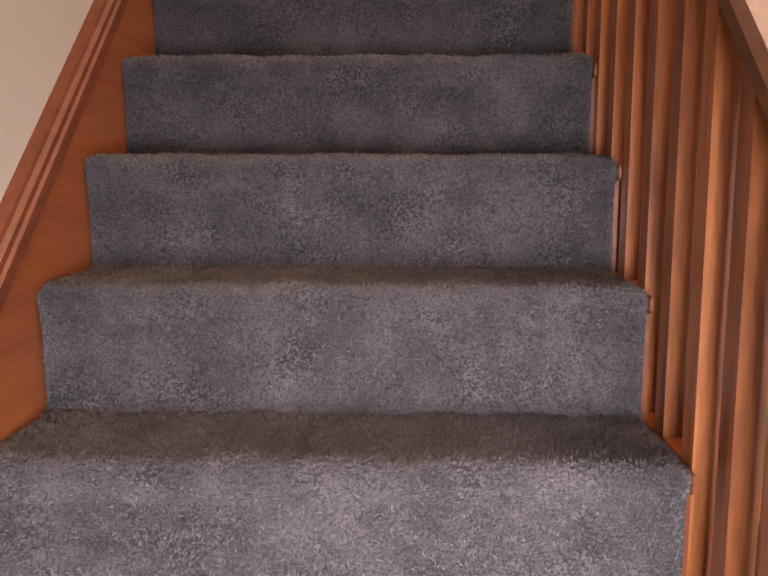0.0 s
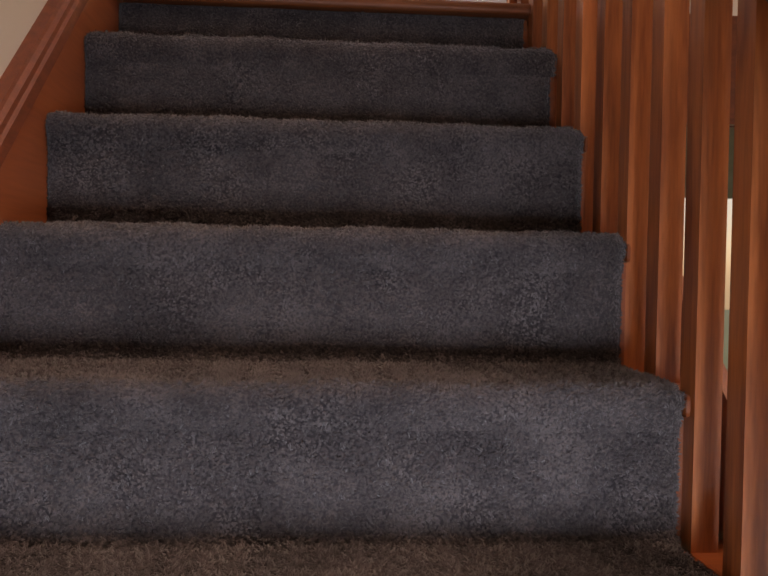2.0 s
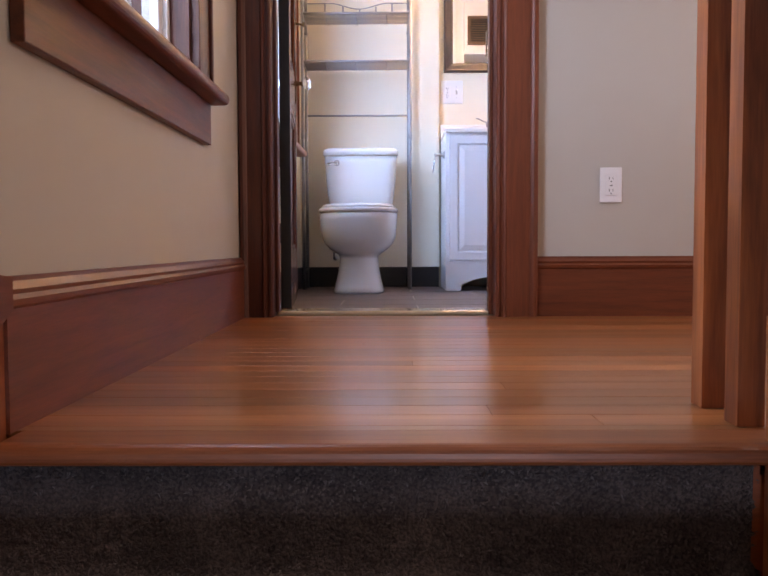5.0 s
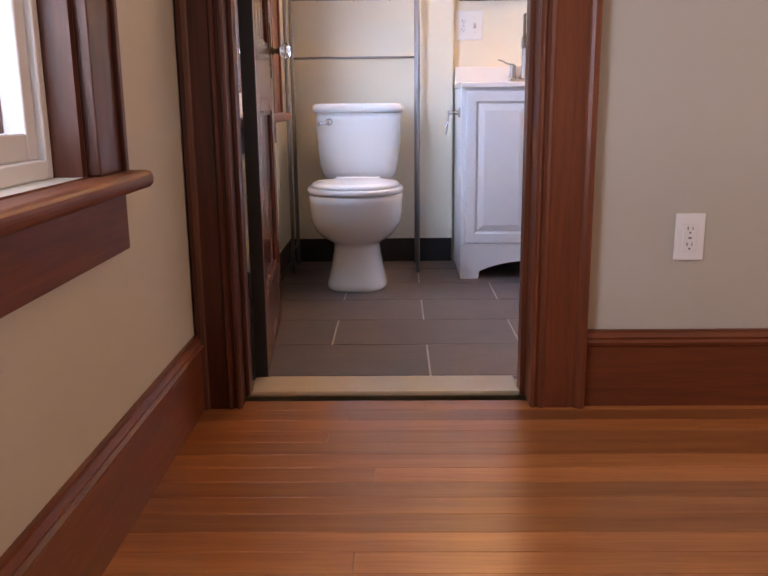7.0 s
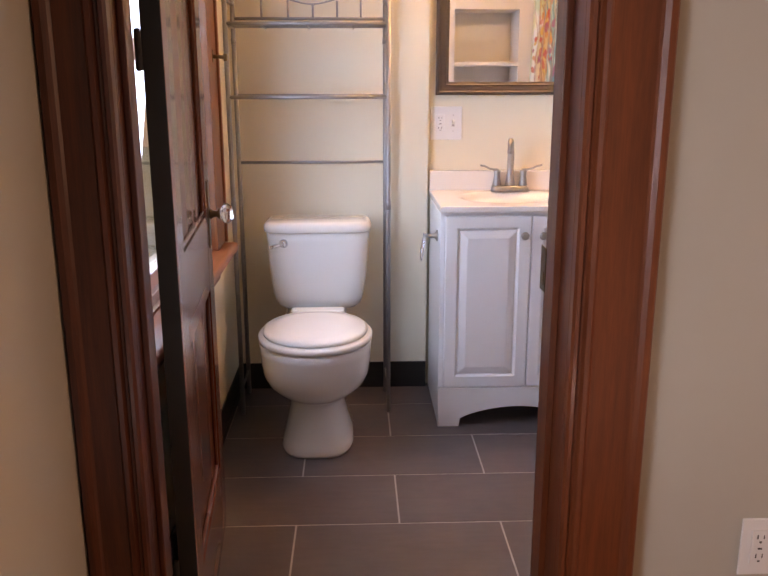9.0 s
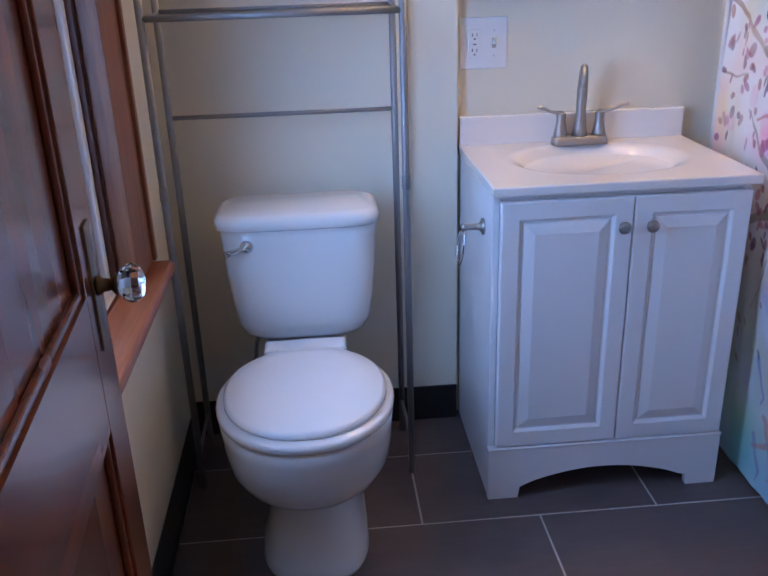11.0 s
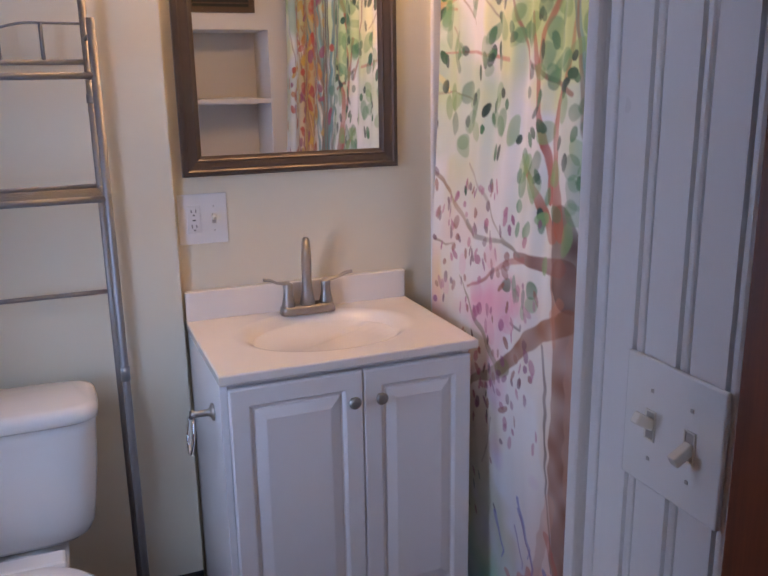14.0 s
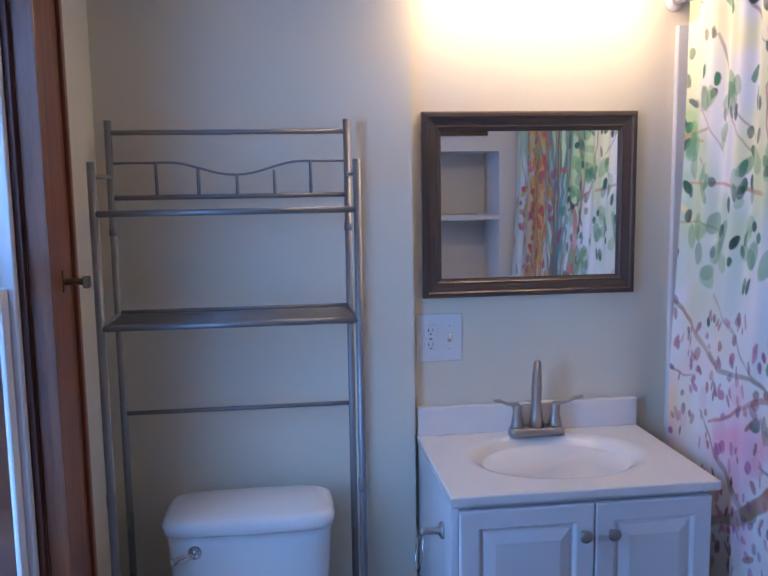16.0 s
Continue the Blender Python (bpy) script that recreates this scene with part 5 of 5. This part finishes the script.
    for i in range(440):
        y, z = 4.93 + r.normal(0, 0.12), r.uniform(0.5, 1.88)
        leaf_dot(y, z, r.uniform(0.006, 0.020), r.uniform(0.010, 0.036), r.normal(0, 0.5), [(0.58, 0.07, 0.03), (0.62, 0.20, 0.03), (0.68, 0.36, 0.05), (0.36, 0.06, 0.12)][r.integers(4)], 0.85)
    greens = [(0.020, 0.110, 0.055), (0.04, 0.20, 0.09), (0.09, 0.30, 0.14), (0.20, 0.40, 0.15), (0.015, 0.060, 0.045)]
    heads = [(r.uniform(5.22, 5.88), 1.16 + 0.72 * r.random()) for _ in range(26)]
    for i in range(230):
        big = r.random() < 0.55
        hy, hz = heads[r.integers(26)]
        y, z = (hy + r.normal(0, 0.035), hz + r.normal(0, 0.05)) if big else (r.uniform(5.20, 5.88), 1.08 + 0.80 * r.random() ** 0.8)
        leaf_dot(y, z, r.uniform(0.012, 0.026) if big else r.uniform(0.007, 0.0125), r.uniform(0.016, 0.040) if big else r.uniform(0.012, 0.022), r.normal(0, 0.6), greens[r.integers(3) + 1] if big else (greens[4], greens[0], greens[4], greens[1])[r.integers(4)], 0.62 if big else 0.95)
    for i in range(16):
        leaf_dot(r.uniform(5.34, 5.50), r.uniform(0.9, 1.2), r.uniform(0.010, 0.02), r.uniform(0.016, 0.034), r.normal(0, 0.6), greens[r.integers(4)], 0.75)
    pinks = [(0.45, 0.10, 0.22), (0.30, 0.06, 0.18), (0.16, 0.03, 0.08), (0.55, 0.20, 0.30), (0.36, 0.10, 0.07)]
    for i in range(190):
        y, z = r.uniform(5.36, 5.87), 0.55 + 0.62 * r.random()
        leaf_dot(y, z, r.uniform(0.004, 0.011), r.uniform(0.008, 0.020), r.normal(0, 0.35), pinks[r.integers(5)], 0.75)
    for i in range(9):
        leaf_dot(r.uniform(5.4, 5.8), r.uniform(0.8, 1.0), r.uniform(0.02, 0.035), r.uniform(0.02, 0.035), 0, (0.80, 0.32, 0.46), 0.30)
    for i in range(40):
        y, z = r.uniform(5.56, 5.86), r.uniform(0.30, 0.80)
        leaf_dot(y, z, r.uniform(0.004, 0.008), r.uniform(0.008, 0.016), r.normal(0, 0.4), [(0.12, 0.05, 0.06), (0.42, 0.12, 0.14), (0.10, 0.12, 0.10)][r.integers(3)], 0.8)
    for i in range(26):
        y, z = 5.30 + r.normal(0, 0.10), r.uniform(0.12, 0.45)
        L = r.uniform(0.05, 0.16)
        stroke([(y, z), (y - L * 0.5, z - L), (y - L * 0.4, z - L * 1.3)], r.uniform(0.004, 0.014), 0.002, [(0.10, 0.12, 0.50), (0.62, 0.12, 0.07), (0.25, 0.10, 0.35), (0.12, 0.40, 0.48)][r.integers(4)], 0.6)
    return np.clip(img, 0.01, 0.85)


curtain = thing("shower_curtain", "white shower curtain printed with a watercolour tree and pink blossom", "shower curtain", (0.85, 5.25, 1.9))
cy, cz = np.meshgrid(np.linspace(CY0, CY1, GW), np.linspace(CZ0, CZ1, GH))
hang = np.clip((cz - CZ0) / (CZ1 - CZ0), 0, 1)
amp = 0.002 + 0.0085 * hang ** 1.4
fold = np.sin((cy - CY0) * 2 * np.pi / 0.118 + 0.6 * np.sin(cz * 1.7)) * 0.7 + 0.3 * np.sin((cy - CY0) * 2 * np.pi / 0.061 + cz * 1.1)
cx = 0.848 + 0.006 * hang + amp * fold + 0.002 * (1 - hang) * np.sin(cy * 9) - 0.028 * np.exp(-((cz - 0.85) / 0.45) ** 2)
cyy = CY0 + (cy - CY0) * (1.0 - 0.03 * np.exp(-((cz - 0.0) / 0.5) ** 2))
verts = np.stack([cx, cyy, cz], -1).reshape(-1, 3) - np.array((0.85, 5.25, 1.9))
idx = np.arange(GW * GH).reshape(GH, GW)
quads = np.stack([idx[:-1, :-1], idx[:-1, 1:], idx[1:, 1:], idx[1:, :-1]], -1).reshape(-1)
me = bpy.data.meshes.new("fabric")
me.vertices.add(len(verts)); me.vertices.foreach_set("co", verts.ravel())
me.loops.add(len(quads)); me.loops.foreach_set("vertex_index", quads)
me.polygons.add(len(quads) // 4); me.polygons.foreach_set("loop_start", np.arange(0, len(quads), 4))
me.polygons.foreach_set("use_smooth", np.ones(len(quads) // 4, dtype=bool))
me.update(calc_edges=True)
print_colour = me.color_attributes.new("print", "FLOAT_COLOR", "POINT")
print_colour.data.foreach_set("color", np.concatenate([paint_curtain(), np.ones((GH, GW, 1))], -1).ravel().astype(np.float32))
cm, ct, cp = nodes("printed_polyester")
at = ct.nodes.new("ShaderNodeVertexColor")
at.layer_name = "print"
link(ct, at.outputs[0], cp.inputs["Base Color"])
cp.inputs["Roughness"].default_value = 0.55
cp.inputs["Sheen Weight"].default_value = 0.15
bump(ct, cp, noise_tex(ct, coords(ct), 700, 2), 0.15, 0.0005)
me.materials.append(cm)
fab = new("fabric", me)
fab.parent = curtain
for i in range(10):
    yk = CY1 - 0.035 - i * 0.128
    bm = bmesh.new()
    tube(bm, [(0.866 + 0.021 * math.cos(a), yk, 1.914 + 0.026 * math.sin(a)) for a in [2 * math.pi * j / 20 for j in range(21)]], 0.0022, 6)
    part("curtain_ring", bm, rod_white, curtain)

# ---- floor pieces, last ----
TW, TH, GAP = 0.5855, 0.2955, 0.0050
tile_meshes = {}
row0 = 4.880
for r in range(-3, 5):
    ya = row0 + r * TH
    yb = min(ya + TH, BY2)
    ya = max(ya, 4.256)
    if yb - ya < 0.02:
        continue
    off = 0.007 if r % 2 == 0 else 0.2975
    c = off - 3 * TW
    while c < 0.90:
        xa, xb = max(c, BXL + 0.002), min(c + TW, 0.90)
        if xb - xa > 0.02:
            key = (round(xb - xa, 3), round(yb - ya, 3))
            if key not in tile_meshes:
                bm = bmesh.new()
                box(bm, GAP / 2, xb - xa - GAP / 2, GAP / 2, yb - ya - GAP / 2, -0.006, 0.0, bevel=0.0008, seg=1)
                tmp = bpy.data.meshes.new("floor_tile")
                bm.to_mesh(tmp); bm.free()
                tmp.materials.append(tile_mat)
                tile_meshes[key] = tmp
            o = new("floor_tile", tile_meshes[key])
            o.location = (xa, ya, 0.0)
            o.parent = bpy.data.objects["floor_bathroom"]
        c += TW

rb = random.Random(4)
BW = 0.0645
yk = 3.903 + 3 * BW
row = 0
floor_landing = bpy.data.objects["landing_structure"]
while yk - BW > EDGE + 0.085:
    ya_, yb_ = yk - BW, min(yk, YD + 0.06)
    cuts = [XL]
    x = XL + rb.uniform(0.3, 1.4)
    near = {3: -0.241, 6: -0.131, 11: -0.158}.get(row)
    if near is not None:
        cuts.append(near)
        x = near + rb.uniform(0.9, 1.6)
    elif row in (4, 5, 7, 8, 9, 10, 12, 13, 14):
        x = XL + rb.uniform(1.2, 2.2)
    while x < XR - 0.3:
        cuts.append(x)
        x += rb.uniform(0.7, 1.8)
    cuts.append(XR)
    for a, b in zip(cuts, cuts[1:]):
        bm = bmesh.new()
        box(bm, a + 0.0004, b - 0.0004, ya_ + 0.0005, yb_ - 0.0005, -0.019, 0.0, bevel=0.0004, seg=1)
        bmesh.ops.translate(bm, verts=bm.verts, vec=(-a, -ya_, 0))
        tmp = bpy.data.meshes.new("floor_board")
        bm.to_mesh(tmp); bm.free()
        tmp.materials.append(floor_wood)
        o = new("floor_board", tmp)
        o.location = (a, ya_, 0.0)
        o.parent = floor_landing
    yk -= BW
    row += 1
bm = bmesh.new()
box(bm, XL, XR, EDGE + 0.085, yk - 0.0005, -0.019, 0.0)
part("floor_board", bm, floor_wood, floor_landing)
